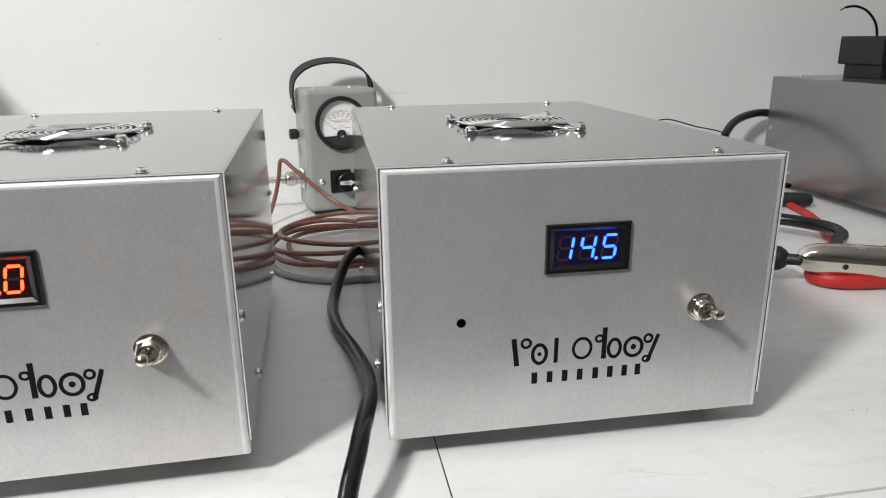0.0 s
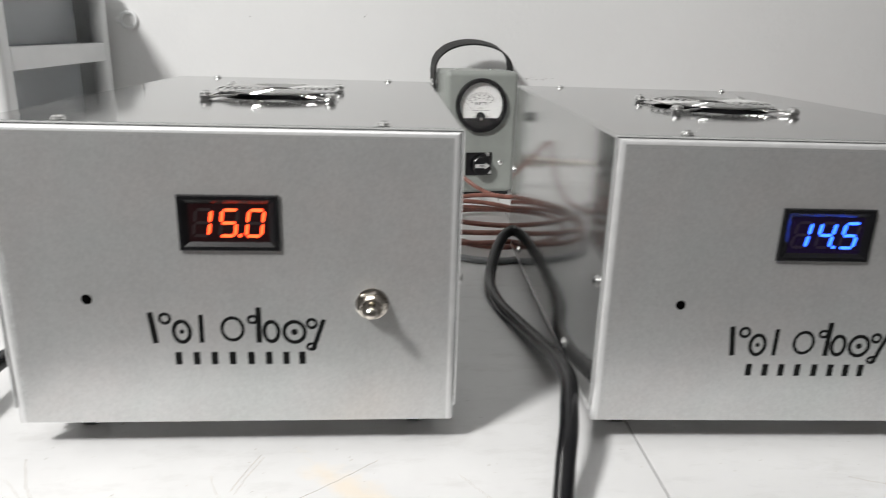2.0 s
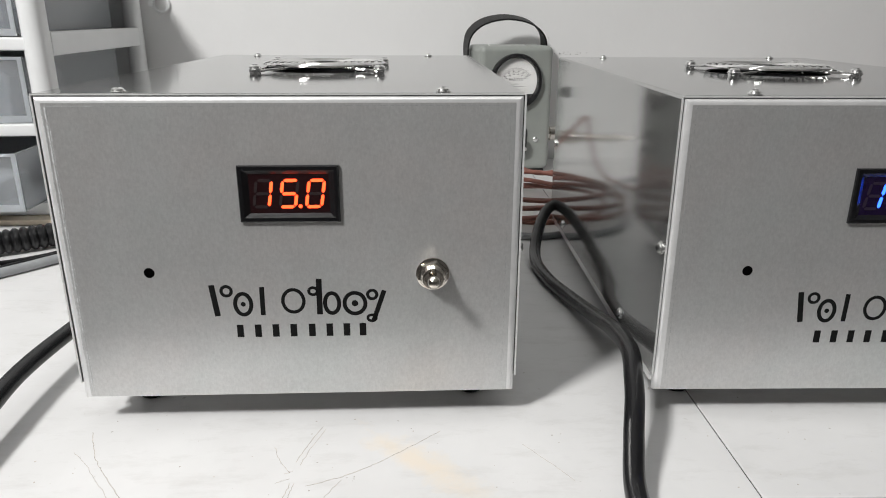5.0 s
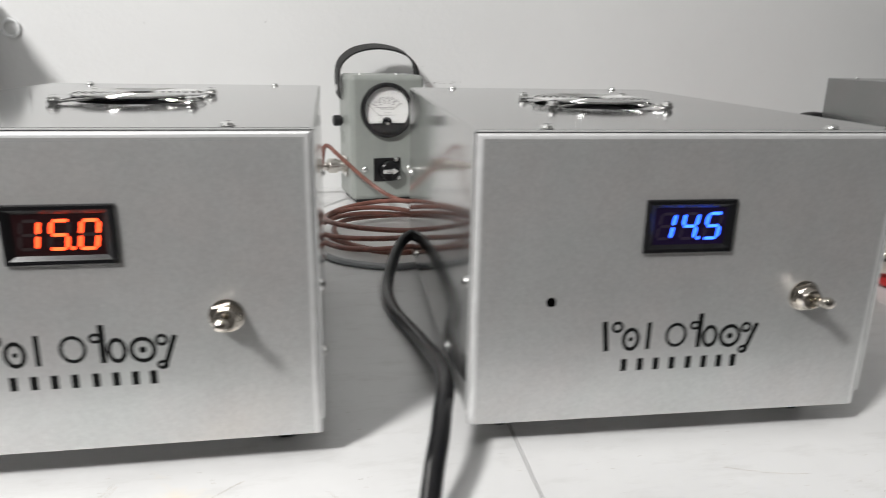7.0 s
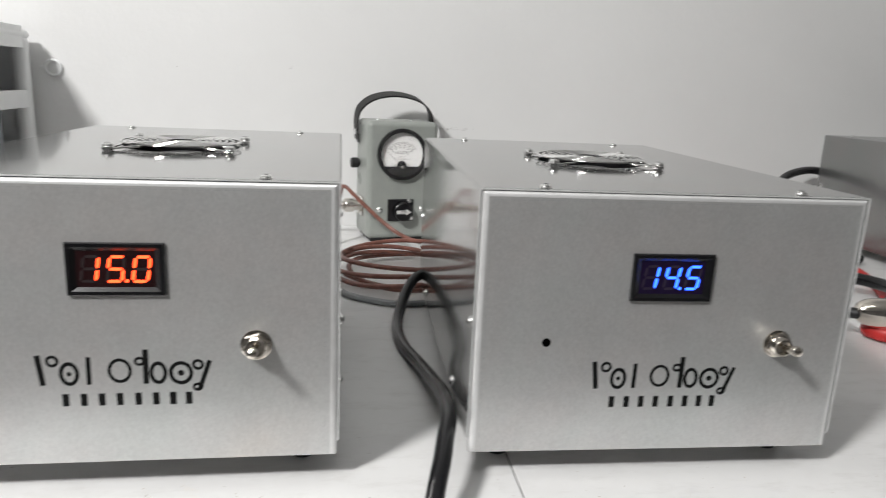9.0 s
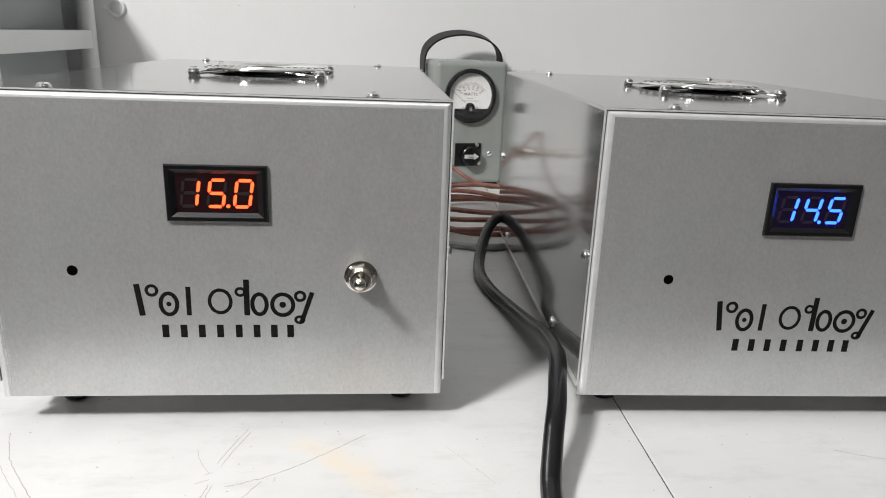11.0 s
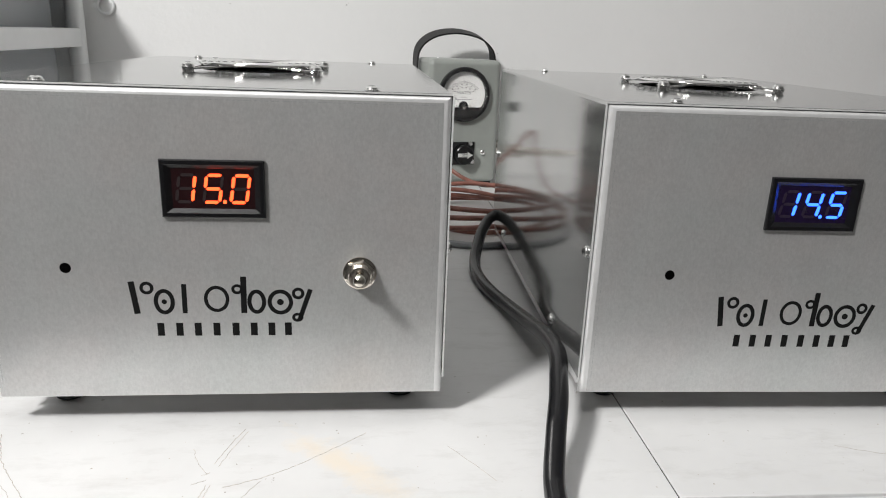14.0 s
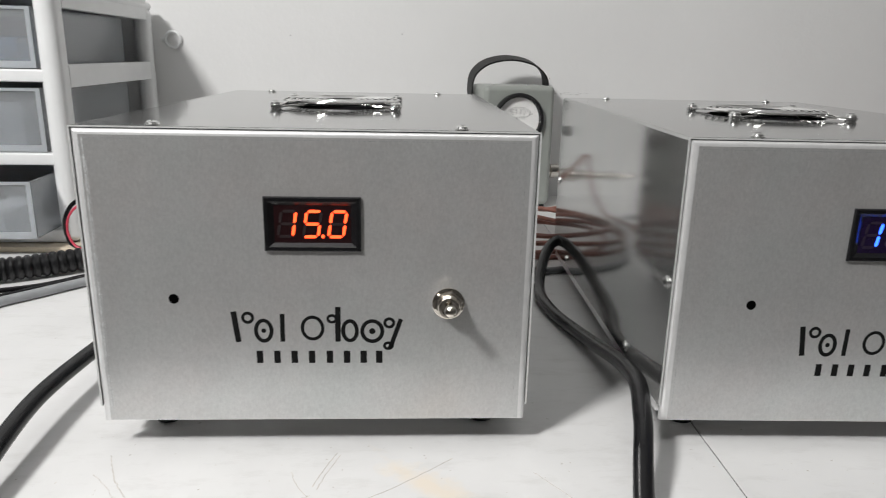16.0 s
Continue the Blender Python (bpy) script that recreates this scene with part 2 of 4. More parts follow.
def finish(name, bm, mat, smooth=True):
    bmesh.ops.recalc_face_normals(bm, faces=bm.faces)
    me = bpy.data.meshes.new(name)
    bm.to_mesh(me)
    bm.free()
    me.materials.append(mat)
    if smooth:
        me.shade_smooth()
        me.set_sharp_from_angle(angle=radians(35))
        if len(me.polygons) < 700:
            weigh(me)
    return me


def part(name, bm, mat, parent, label="", smooth=True):
    ob = new(name, finish(name, bm, mat, smooth))
    ob.parent = parent
    return tagged(ob, label)


def thing(name, label, category, group="", at=None):
    ob = new(name)
    ob.empty_display_size = 0.02
    if at is not None:
        ob.matrix_basis = at
    return tagged(ob, label, category, group)


def single(name, bm, mat, label, category, group="", kind="", smooth=True):
    return tagged(new(name, finish(name, bm, mat, smooth)), label, category, group, kind)


def box(bm, lo, hi, bevel=0.0, seg=2):
    r = bmesh.ops.create_cube(bm, size=1.0)
    vs = r["verts"]
    for v in vs:
        v.co = Vector([lo[k] + (v.co[k] + 0.5) * (hi[k] - lo[k]) for k in range(3)])
    if bevel > 0:
        edges = list({e for v in vs for e in v.link_edges})
        bmesh.ops.bevel(bm, geom=edges, offset=bevel, segments=seg, affect="EDGES", profile=0.5)
    return bm


def basis(axis):
    a = Vector(axis).normalized()
    up = Vector((0, 0, 1)) if abs(a.z) < 0.9 else Vector((1, 0, 0))
    u = a.cross(up).normalized()
    return a, u, a.cross(u)


def lathe(bm, origin, axis, profile, seg=24, turn=0.0):
    """Rings of (radius, distance along the axis); a radius of 0 closes the end."""
    a, u, w = basis(axis)
    o = Vector(origin)
    rings = []
    for r, d in profile:
        if r <= 0:
            rings.append([bm.verts.new(o + a * d)])
        else:
            rings.append([bm.verts.new(o + a * d + (u * math.cos(k) + w * math.sin(k)) * r)
                          for k in (turn + 2 * math.pi * i / seg for i in range(seg))])
    for p, q in zip(rings, rings[1:]):
        for i in range(seg):
            j = (i + 1) % seg
            if len(p) == 1 and len(q) == 1:
                continue
            if len(p) == 1:
                bm.faces.new((p[0], q[i], q[j]))
            elif len(q) == 1:
                bm.faces.new((p[i], q[0], p[j]))
            else:
                bm.faces.new((p[i], q[i], q[j], p[j]))
    return bm


def spline(points, steps=10, closed=False):
    """Catmull-Rom through the points."""
    p = [Vector(q) for q in points]
    n = len(p)
    out = []
    for i in range(n if closed else n - 1):
        a, b, c, d = (p[(i + k) % n] if closed else p[min(max(i + k, 0), n - 1)] for k in (-1, 0, 1, 2))
        for s in range(steps):
            t = s / steps
            out.append(0.5 * ((2 * b) + (c - a) * t + (2 * a - 5 * b + 4 * c - d) * t * t + (3 * b - a - 3 * c + d) * t ** 3))
    if not closed:
        out.append(p[-1])
    return out


def tube(bm, pts, radius, seg=10, closed=False, flat=None):
    """A tube along pts; radius is a number or a function of the index; flat squashes it (wide, thick) with wide kept level."""
    n = len(pts)
    rings = []
    ref = None
    for i in range(n):
        a = pts[(i + 1) % n] if closed or i < n - 1 else pts[i]
        b = pts[i - 1] if closed or i > 0 else pts[i]
        t = (a - b).normalized()
        if ref is None:
            ref = Vector((0, 0, 1)) if abs(t.z) < 0.9 else Vector((1, 0, 0))
        side = t.cross(ref).normalized()
        up = side.cross(t).normalized()
        if not flat:
            ref = up
        r = radius(i) if callable(radius) else radius
        su, uu = (flat if flat else (r, r))
        rings.append([bm.verts.new(pts[i] + side * su * math.cos(2 * math.pi * k / seg) + up * uu * math.sin(2 * math.pi * k / seg)) for k in range(seg)])
    last = n if closed else n - 1
    for i in range(last):
        p, q = rings[i], rings[(i + 1) % n]
        for k in range(seg):
            bm.faces.new((p[k], p[(k + 1) % seg], q[(k + 1) % seg], q[k]))
    if not closed:
        bm.faces.new(rings[0])
        bm.faces.new(rings[-1])
    return bm


def prism(bm, outline, lift, a, b):
    """An outline of (u, v) pairs, mapped by lift(u, v, d), from depth a to depth b."""
    f = [bm.verts.new(lift(u, v, a)) for u, v in outline]
    g = [bm.verts.new(lift(u, v, b)) for u, v in outline]
    bm.faces.new(f)
    bm.faces.new(g)
    n = len(outline)
    for i in range(n):
        bm.faces.new((f[i], f[(i + 1) % n], g[(i + 1) % n], g[i]))
    return bm


def stroke(bm, pts, width, lift, a, b, closed=False):
    """A flat ribbon of even width along (u, v) points, with rounded feel, as thin relief."""
    p = [Vector((u, v, 0)) for u, v in pts]
    n = len(p)
    left, right = [], []
    for i in range(n):
        t = ((p[(i + 1) % n] if closed or i < n - 1 else p[i]) - (p[i - 1] if closed or i > 0 else p[i])).normalized()
        s = Vector((-t.y, t.x, 0)) * width / 2
        left.append(p[i] + s)
        right.append(p[i] - s)
    for i in range(n if closed else n - 1):
        j = (i + 1) % n
        prism(bm, [(q.x, q.y) for q in (left[i], left[j], right[j], right[i])], lift, a, b)
    return bm


def plate_hole(bm, x0, x1, y0, y1, z0, z1, cx, cy, r, n=64):
    """A flat sheet with a round hole."""
    angles = [2 * math.pi * i / n for i in range(n)]
    for px, py in ((x0, y0), (x1, y0), (x1, y1), (x0, y1)):
        angles.append(math.atan2(py - cy, px - cx) % (2 * math.pi))
    angles = sorted(set(round(a, 6) for a in angles))
    loops = []
    for z in (z0, z1):
        inner, outer = [], []
        for a in angles:
            c, s = math.cos(a), math.sin(a)
            k = min(((x1 - cx) / c if c > 1e-9 else (x0 - cx) / c if c < -1e-9 else 1e9),
                    ((y1 - cy) / s if s > 1e-9 else (y0 - cy) / s if s < -1e-9 else 1e9))
            inner.append(bm.verts.new((cx + r * c, cy + r * s, z)))
            outer.append(bm.verts.new((cx + k * c, cy + k * s, z)))
        loops.append((inner, outer))
    m = len(angles)
    for i in range(m):
        j = (i + 1) % m
        for inner, outer in loops:
            bm.faces.new((inner[i], outer[i], outer[j], inner[j]))
        bm.faces.new((loops[0][0][i], loops[0][0][j], loops[1][0][j], loops[1][0][i]))
        bm.faces.new((loops[0][1][i], loops[0][1][j], loops[1][1][j], loops[1][1][i]))
    return bm


def letters(name, text, size, mat, parent, m, depth=0.00015):
    """Raised lettering in the built-in font, as a mesh part."""
    cu = bpy.data.curves.new(name, "FONT")
    cu.body, cu.size, cu.extrude, cu.align_x, cu.align_y = text, size, depth, "CENTER", "CENTER"
    tmp = new(name + "_curve", cu)
    me = bpy.data.meshes.new_from_object(tmp.evaluated_get(bpy.context.evaluated_depsgraph_get()))
    bpy.data.objects.remove(tmp)
    me.materials.clear()
    me.materials.append(mat)
    ob = new(name, me)
    ob.parent = parent
    ob.matrix_basis = m
    return ob


def bm_new():
    return bmesh.new()


# ---- the room: a seen north wall; the rest added unseen to shape fill light ----
x0, x1, y0, y1 = ROOM
single("floor", box(bm_new(), (x0, y0, FLOOR - 0.1), (x1, y1 + 0.1, FLOOR)), FLOOR_MAT, "unseen grey floor added under the workbench", "floor", kind="structure", smooth=False)
single("ceiling", box(bm_new(), (x0, y0, CEIL), (x1, y1 + 0.1, CEIL + 0.1)), WALL, "unseen white ceiling added to reflect light", "ceiling", kind="structure", smooth=False)
single("wall_north", box(bm_new(), (x0, y1, FLOOR), (x1, y1 + 0.1, CEIL)), WALL, "white painted wall with slight plaster texture", "wall", kind="structure", smooth=False)
single("unseen_wall_south", box(bm_new(), (x0, y0 - 0.1, FLOOR), (x1, y0, CEIL)), UNSEEN_WALL_GREY, "unseen added wall, grey to keep reflected fill low", "wall", kind="structure", smooth=False)
single("unseen_wall_west", box(bm_new(), (x0 - 0.1, y0, FLOOR), (x0, y1 + 0.1, CEIL)), UNSEEN_WALL_GREY, "unseen added wall, grey to keep reflected fill low", "wall", kind="structure", smooth=False)
single("unseen_wall_east", box(bm_new(), (x1, y0, FLOOR), (x1 + 0.1, y1 + 0.1, CEIL)), UNSEEN_WALL_GREY, "unseen added wall, grey to keep reflected fill low", "wall", kind="structure", smooth=False)

# scuffs on the wall
wall_marks = thing("wall_scuffs", "small grey scuffs and chips on the white wall", "scuff marks")
tagged(wall_marks, kind="structure")
rng = random.Random(4)
for cx, cz, n, spread in ((-0.117, 0.228, 2, 0.003), (0.275, 0.1535, 13, 0.018), (0.30, 0.1545, 8, 0.014), (0.262, 0.176, 1, 0.001), (0.045, 0.235, 2, 0.002)):
    bm = bm_new()
    for _ in range(n):
        x, z, r = cx + rng.gauss(0, spread), cz + rng.gauss(0, 0.0009), rng.uniform(0.0004, 0.0010)
        lathe(bm, (x, y1 - 0.0003, z), (0, 1, 0), [(0, 0), (r, 0), (r, 0.0004), (0, 0.0004)], 7)
    part("scuff", bm, SCUFF, wall_marks)

# ---- the workbench ----
bench = thing("workbench", "white laminate workbench top with scratches and a rusty stain", "table")
SEAM, EDGE = 0.2298, 0.4310
part("tabletop_panel", box(bm_new(), (-1.35, EDGE, -0.028), (SEAM - 0.0003, 1.213, 0.0), 0.0008), TABLE, bench)
part("tabletop_panel", box(bm_new(), (SEAM + 0.0003, EDGE, -0.028), (1.75, 1.213, 0.0), 0.0008), TABLE, bench)
# dark filler strip stands in for the shade down the open seam
part("seam_shade", box(bm_new(), (SEAM - 0.0003, EDGE, -0.012), (SEAM + 0.0003, 1.21, -0.0008)), DARK, bench, "dark strip painting the shade in the panel joint", smooth=False)
part("front_edging", box(bm_new(), (-1.35, EDGE - 0.028, -0.032), (1.75, EDGE - 0.0005, -0.0005), 0.002), TABLE, bench, "white front edging strip")
part("under_frame", box(bm_new(), (-1.30, 0.47, -0.09), (1.70, 1.19, -0.029)), DARK, bench)
for lx in (-1.27, 1.63):
    for ly in (0.48, 1.13):
        part("leg", box(bm_new(), (lx, ly, FLOOR), (lx + 0.05, ly + 0.05, -0.09), 0.003), WHITE_PLASTIC, bench)

scratches = thing("table_scratches", "fine grey scratches and scrapes on the white tabletop", "scratches")
tagged(scratches, kind="structure")
for w, line in (
    (0.00035, [(0.004, 0.476), (0.009, 0.464), (0.015, 0.455)]),
    (0.0005, [(0.0255, 0.493), (0.0205, 0.478), (0.0165, 0.463)]),
    (0.0004, [(0.0275, 0.491), (0.0225, 0.476), (0.0190, 0.461)]),
    (0.0005, [(0.0165, 0.447), (0.0155, 0.440), (0.0148, 0.434)]),
    (0.0004, [(0.0182, 0.447), (0.0175, 0.440), (0.0170, 0.434)]),
    (0.0004, [(0.087, 0.488), (0.071, 0.474), (0.058, 0.463), (0.045, 0.454), (0.035, 0.449), (0.024, 0.445)]),
    (0.0005, [(-0.092, 0.491), (-0.086, 0.478), (-0.081, 0.469), (-0.074, 0.459), (-0.066, 0.449), (-0.055, 0.436)]),
    (0.0003, [(-0.094, 0.474), (-0.083, 0.463), (-0.070, 0.447), (-0.060, 0.436)]),
    (0.0003, [(0.010, 0.4475), (0.013, 0.449), (0.0155, 0.4505)]),
    (0.0003, [(0.013, 0.4540), (0.016, 0.4560)]),
    (0.0003, [(0.040, 0.449), (0.036, 0.442), (0.033, 0.436)]),
    (0.0003, [(0.128, 0.475), (0.142, 0.455), (0.148, 0.446)]),
    (0.0003, [(0.330, 0.470), (0.352, 0.462), (0.371, 0.459)]),
):
    bm = bm_new()
    pts = spline([(x, y, 0) for x, y in line], 6)
    jig = [(p.x + rng.gauss(0, 0.0002), p.y + rng.gauss(0, 0.0002)) for p in pts]
    stroke(bm, jig, w * 0.62, lambda u, v, d: (u, v, d), 0.00002, 0.00012)
    part("scratch", bm, SCRATCH, scratches, smooth=False)
bm = bm_new()
for x, y, r in ((0.497, 0.503, 0.0011), (0.505, 0.500, 0.0008), (0.500, 0.506, 0.0005), (0.508, 0.503, 0.0006)):
    lathe(bm, (x, y, 0), (0, 0, 1), [(r, 0.00001), (r * 0.7, 0.0003), (0, 0.0004)], 6)
for _ in range(90):
    x, y, r = rng.uniform(-0.16, 0.48), rng.uniform(0.435, 0.51), rng.uniform(0.00015, 0.0005)
    lathe(bm, (x, y, 0), (0, 0, 1), [(r, 0.00001), (r * 0.7, 0.0001), (0, 0.00012)], 6)
tagged(part("speck", bm, SCRATCH, scratches), kind="stuff")


# ---- the aluminium amplifier boxes ----
BW, BD, BH = 0.2250, 0.327, 0.1545     # chassis width, depth, height without feet


def screw_into(bm, at, axis, r=0.0030, h=0.0021, turn=0.4):
    lathe(bm, at, axis, [(r * 1.18, 0.0), (r * 1.18, 0.0004), (r, 0.0006), (r * 0.93, h * 0.62), (r * 0.62, h * 0.94), (r * 0.25, h), (r * 0.22, h * 0.72), (0, h * 0.66)], 18, turn)


def slot_into(bm, at, axis, r, h, turn):
    a, u, w = basis(axis)
    o = Vector(at) + a * (h * 0.985)
    for k in (turn, turn + math.pi / 2):
        d = u * math.cos(k) + w * math.sin(k)
        e = a.cross(d)
        c = [bm.verts.new(o + d * i * r * 0.55 + e * j * r * 0.12 + a * q * 0.00008) for q in (0, 1) for i, j in ((-1, -1), (1, -1), (1, 1), (-1, 1))]
        for f in ((0, 1, 2, 3), (4, 5, 6, 7), (0, 1, 5, 4), (1, 2, 6, 5), (2, 3, 7, 6), (3, 0, 4, 7)):
            bm.faces.new([c[i] for i in f])


def add_screw(parent, at, axis, r=0.0030, h=0.0021, turn=0.4):
    bm = bm_new()
    screw_into(bm, at, axis, r, h, turn)
    s = part("screw", bm, STEEL, parent, "shiny pan-head screw")
    # thin dark bars on the head, painted as the slot's shade
    bm = bm_new()
    slot_into(bm, at, axis, r, h, turn)
    part("cross_slot_shade", bm, DARK, s, smooth=False)


def arc(cx, cz, r, a0, a1, n=12):
    return [(cx + r * math.cos(radians(a0 + (a1 - a0) * i / n)), cz + r * math.sin(radians(a0 + (a1 - a0) * i / n))) for i in range(n + 1)]


def front(u, v, d):
    return (u, -d, v)


SEGMENTS = {"a": ((-1, 1), (1, 1)), "b": ((1, 1), (1, 0)), "c": ((1, 0), (1, -1)), "d": ((-1, -1), (1, -1)), "e": ((-1, 0), (-1, -1)), "f": ((-1, 1), (-1, 0)), "g": ((-1, 0), (1, 0))}
DIGITS = {"0": "abcdef", "1": "bc", "4": "bcfg", "5": "acdfg"}


def voltmeter(parent, cx, cz, reading, lit, unlit, lens):
    w, h = 0.0474, 0.0274
    loops = [(w / 2, h / 2, 0.0), (w / 2, h / 2, 0.0014), (w / 2 - 0.0005, h / 2 - 0.0005, 0.0020), (w / 2 - 0.0022, h / 2 - 0.0022, 0.0020), (0.0187, 0.0094, 0.0003)]
    bm = bm_new()
    rings = [[bm.verts.new(front(cx + sx * a, cz + sz * b, d)) for sx, sz in ((-1, -1), (1, -1), (1, 1), (-1, 1))] for a, b, d in loops]
    for p, q in zip(rings, rings[1:]):
        for i in range(4):
            bm.faces.new((p[i], p[(i + 1) % 4], q[(i + 1) % 4], q[i]))
    bezel = part("voltmeter_bezel", bm, BLACK_GLOSS, parent, "black snap-in panel voltmeter bezel", smooth=False)
    bm = bm_new()
    prism(bm, [(cx - 0.0188, cz - 0.0095), (cx + 0.0188, cz - 0.0095), (cx + 0.0188, cz + 0.0095), (cx - 0.0188, cz + 0.0095)], front, 0.0001, 0.0004)
    part("display_lens", bm, lens, bezel, "dark tinted display window", smooth=False)
    hw, hh, t, slant = 0.0036, 0.0064, 0.00072, 0.155
    for i, ch in enumerate(reading):
        ox = cx + (-0.0125, -0.0001, 0.0123)[i]
        for key, ((ax, az), (bx, bz)) in SEGMENTS.items():
            p, q = Vector((ax * hw, az * hh, 0)), Vector((bx * hw, bz * hh, 0))
            d = (q - p).normalized()
            n = Vector((-d.y, d.x, 0)) * t
            p, q = p + d * 0.0004, q - d * 0.0004
            six = [p, p + d * t + n, q - d * t + n, q, q - d * t - n, p + d * t - n]
            on = key in DIGITS[ch]
            bm = bm_new()
            prism(bm, [(ox + v.x + v.y * slant, cz + v.y) for v in six], front, 0.0004, 0.0007 if on else 0.00055)
            part("lit_segment" if on else "dark_segment", bm, lit if on else unlit, bezel, "glowing display segment" if on else "", smooth=False)
    bm = bm_new()
    lathe(bm, front(cx + 0.0059 - 0.001, cz - 0.0062, 0.0004), (0, -1, 0), [(0, 0), (0.0009, 0), (0.0009, 0.00025), (0, 0.00025)], 10)
    part("decimal_point", bm, lit, bezel)


def toggle_switch(parent, cx, cz):
    o = (cx, 0, cz)
    bm = bm_new()
    lathe(bm, o, (0, -1, 0), [(0.0083, 0), (0.0083, 0.0008), (0.0074, 0.0012), (0.0060, 0.0012)], 28)
    sw = part("toggle_switch", bm, NICKEL, parent, "nickel toggle switch with bat lever")
    bm = bm_new()
    lathe(bm, o, (0, -1, 0), [(0.0064, 0.0010), (0.0078, 0.0014), (0.0078, 0.0030), (0.0068, 0.0036), (0.0050, 0.0037)], 6, 0.3)
    part("hex_nut", bm, NICKEL, sw, smooth=False)
    bm = bm_new()
    prof = [(0.0058, 0.0030)]
    for i in range(5):
        prof += [(0.0057, 0.0036 + i * 0.0008), (0.0053, 0.0040 + i * 0.0008)]
    prof += [(0.0052, 0.0080), (0.0040, 0.0082), (0.0037, 0.0060), (0, 0.0058)]
    lathe(bm, o, (0, -1, 0), prof, 24)
    part("threaded_bushing", bm, NICKEL, sw)
    bm = bm_new()
    axis = Vector((0.0, -1.0, 0.20))
    lathe(bm, (cx, -0.0058, cz), axis, [(0.0016, 0), (0.0019, 0.004), (0.0024, 0.0085), (0.0029, 0.0120), (0.0031, 0.0136), (0.0026, 0.0155), (0.0013, 0.0164), (0, 0.0166)], 18)
    part("bat_lever", bm, NICKEL, sw)


def emblem(parent, low):
    """The printed emblem as plain black shapes: bars, rings and blocks of its size."""
    s = 0.000104

    def P(x, y):
        return (0.0680 + (x - 45) * s, low + (330 - y) * s)
    bm = bm_new()
    for pts, w in (([(82, 168), (100, 328)], 24), ([(318, 180), (316, 326)], 20), ([(590, 142), (588, 326)], 24), ([(900, 205), (846, 362)], 20)):
        stroke(bm, [P(*q) for q in pts], w * 1.15 * s, front, -0.00002, 0.00006)
    for cx, cy, rx, ry, w in ((150, 200, 24, 24, 11), (225, 268, 38, 54, 14), (464, 254, 50, 58, 12),
                              (648, 268, 34, 52, 14), (758, 270, 50, 54, 14), (560, 205, 20, 18, 10), (842, 226, 22, 22, 11), (838, 348, 20, 16, 10)):
        ring = [P(cx + rx * math.cos(k), cy - ry * math.sin(k)) for k in (2 * math.pi * i / 28 for i in range(28))]
        stroke(bm, ring, w * 1.4 * s, front, -0.00002, 0.00006, True)
    for cx, cy, r in ((758, 270, 16), (225, 268, 12)):
        prism(bm, [P(cx + r * math.cos(k), cy - r * math.sin(k)) for k in (2 * math.pi * i / 14 for i in range(14))], front, -0.00002, 0.00006)
    em = part("printed_emblem", bm, INK, parent, "black printed emblem of plain bars and rings", smooth=False)
    for x in (200, 286, 371, 457, 546, 631, 714, 792):
        bm = bm_new()
        prism(bm, [P(x + u, 408 + v) for u, v in ((-16, -33), (16, -33), (16, 33), (-16, 33))], front, -0.00002, 0.00006)
        part("printed_bar", bm, INK, em, smooth=False)


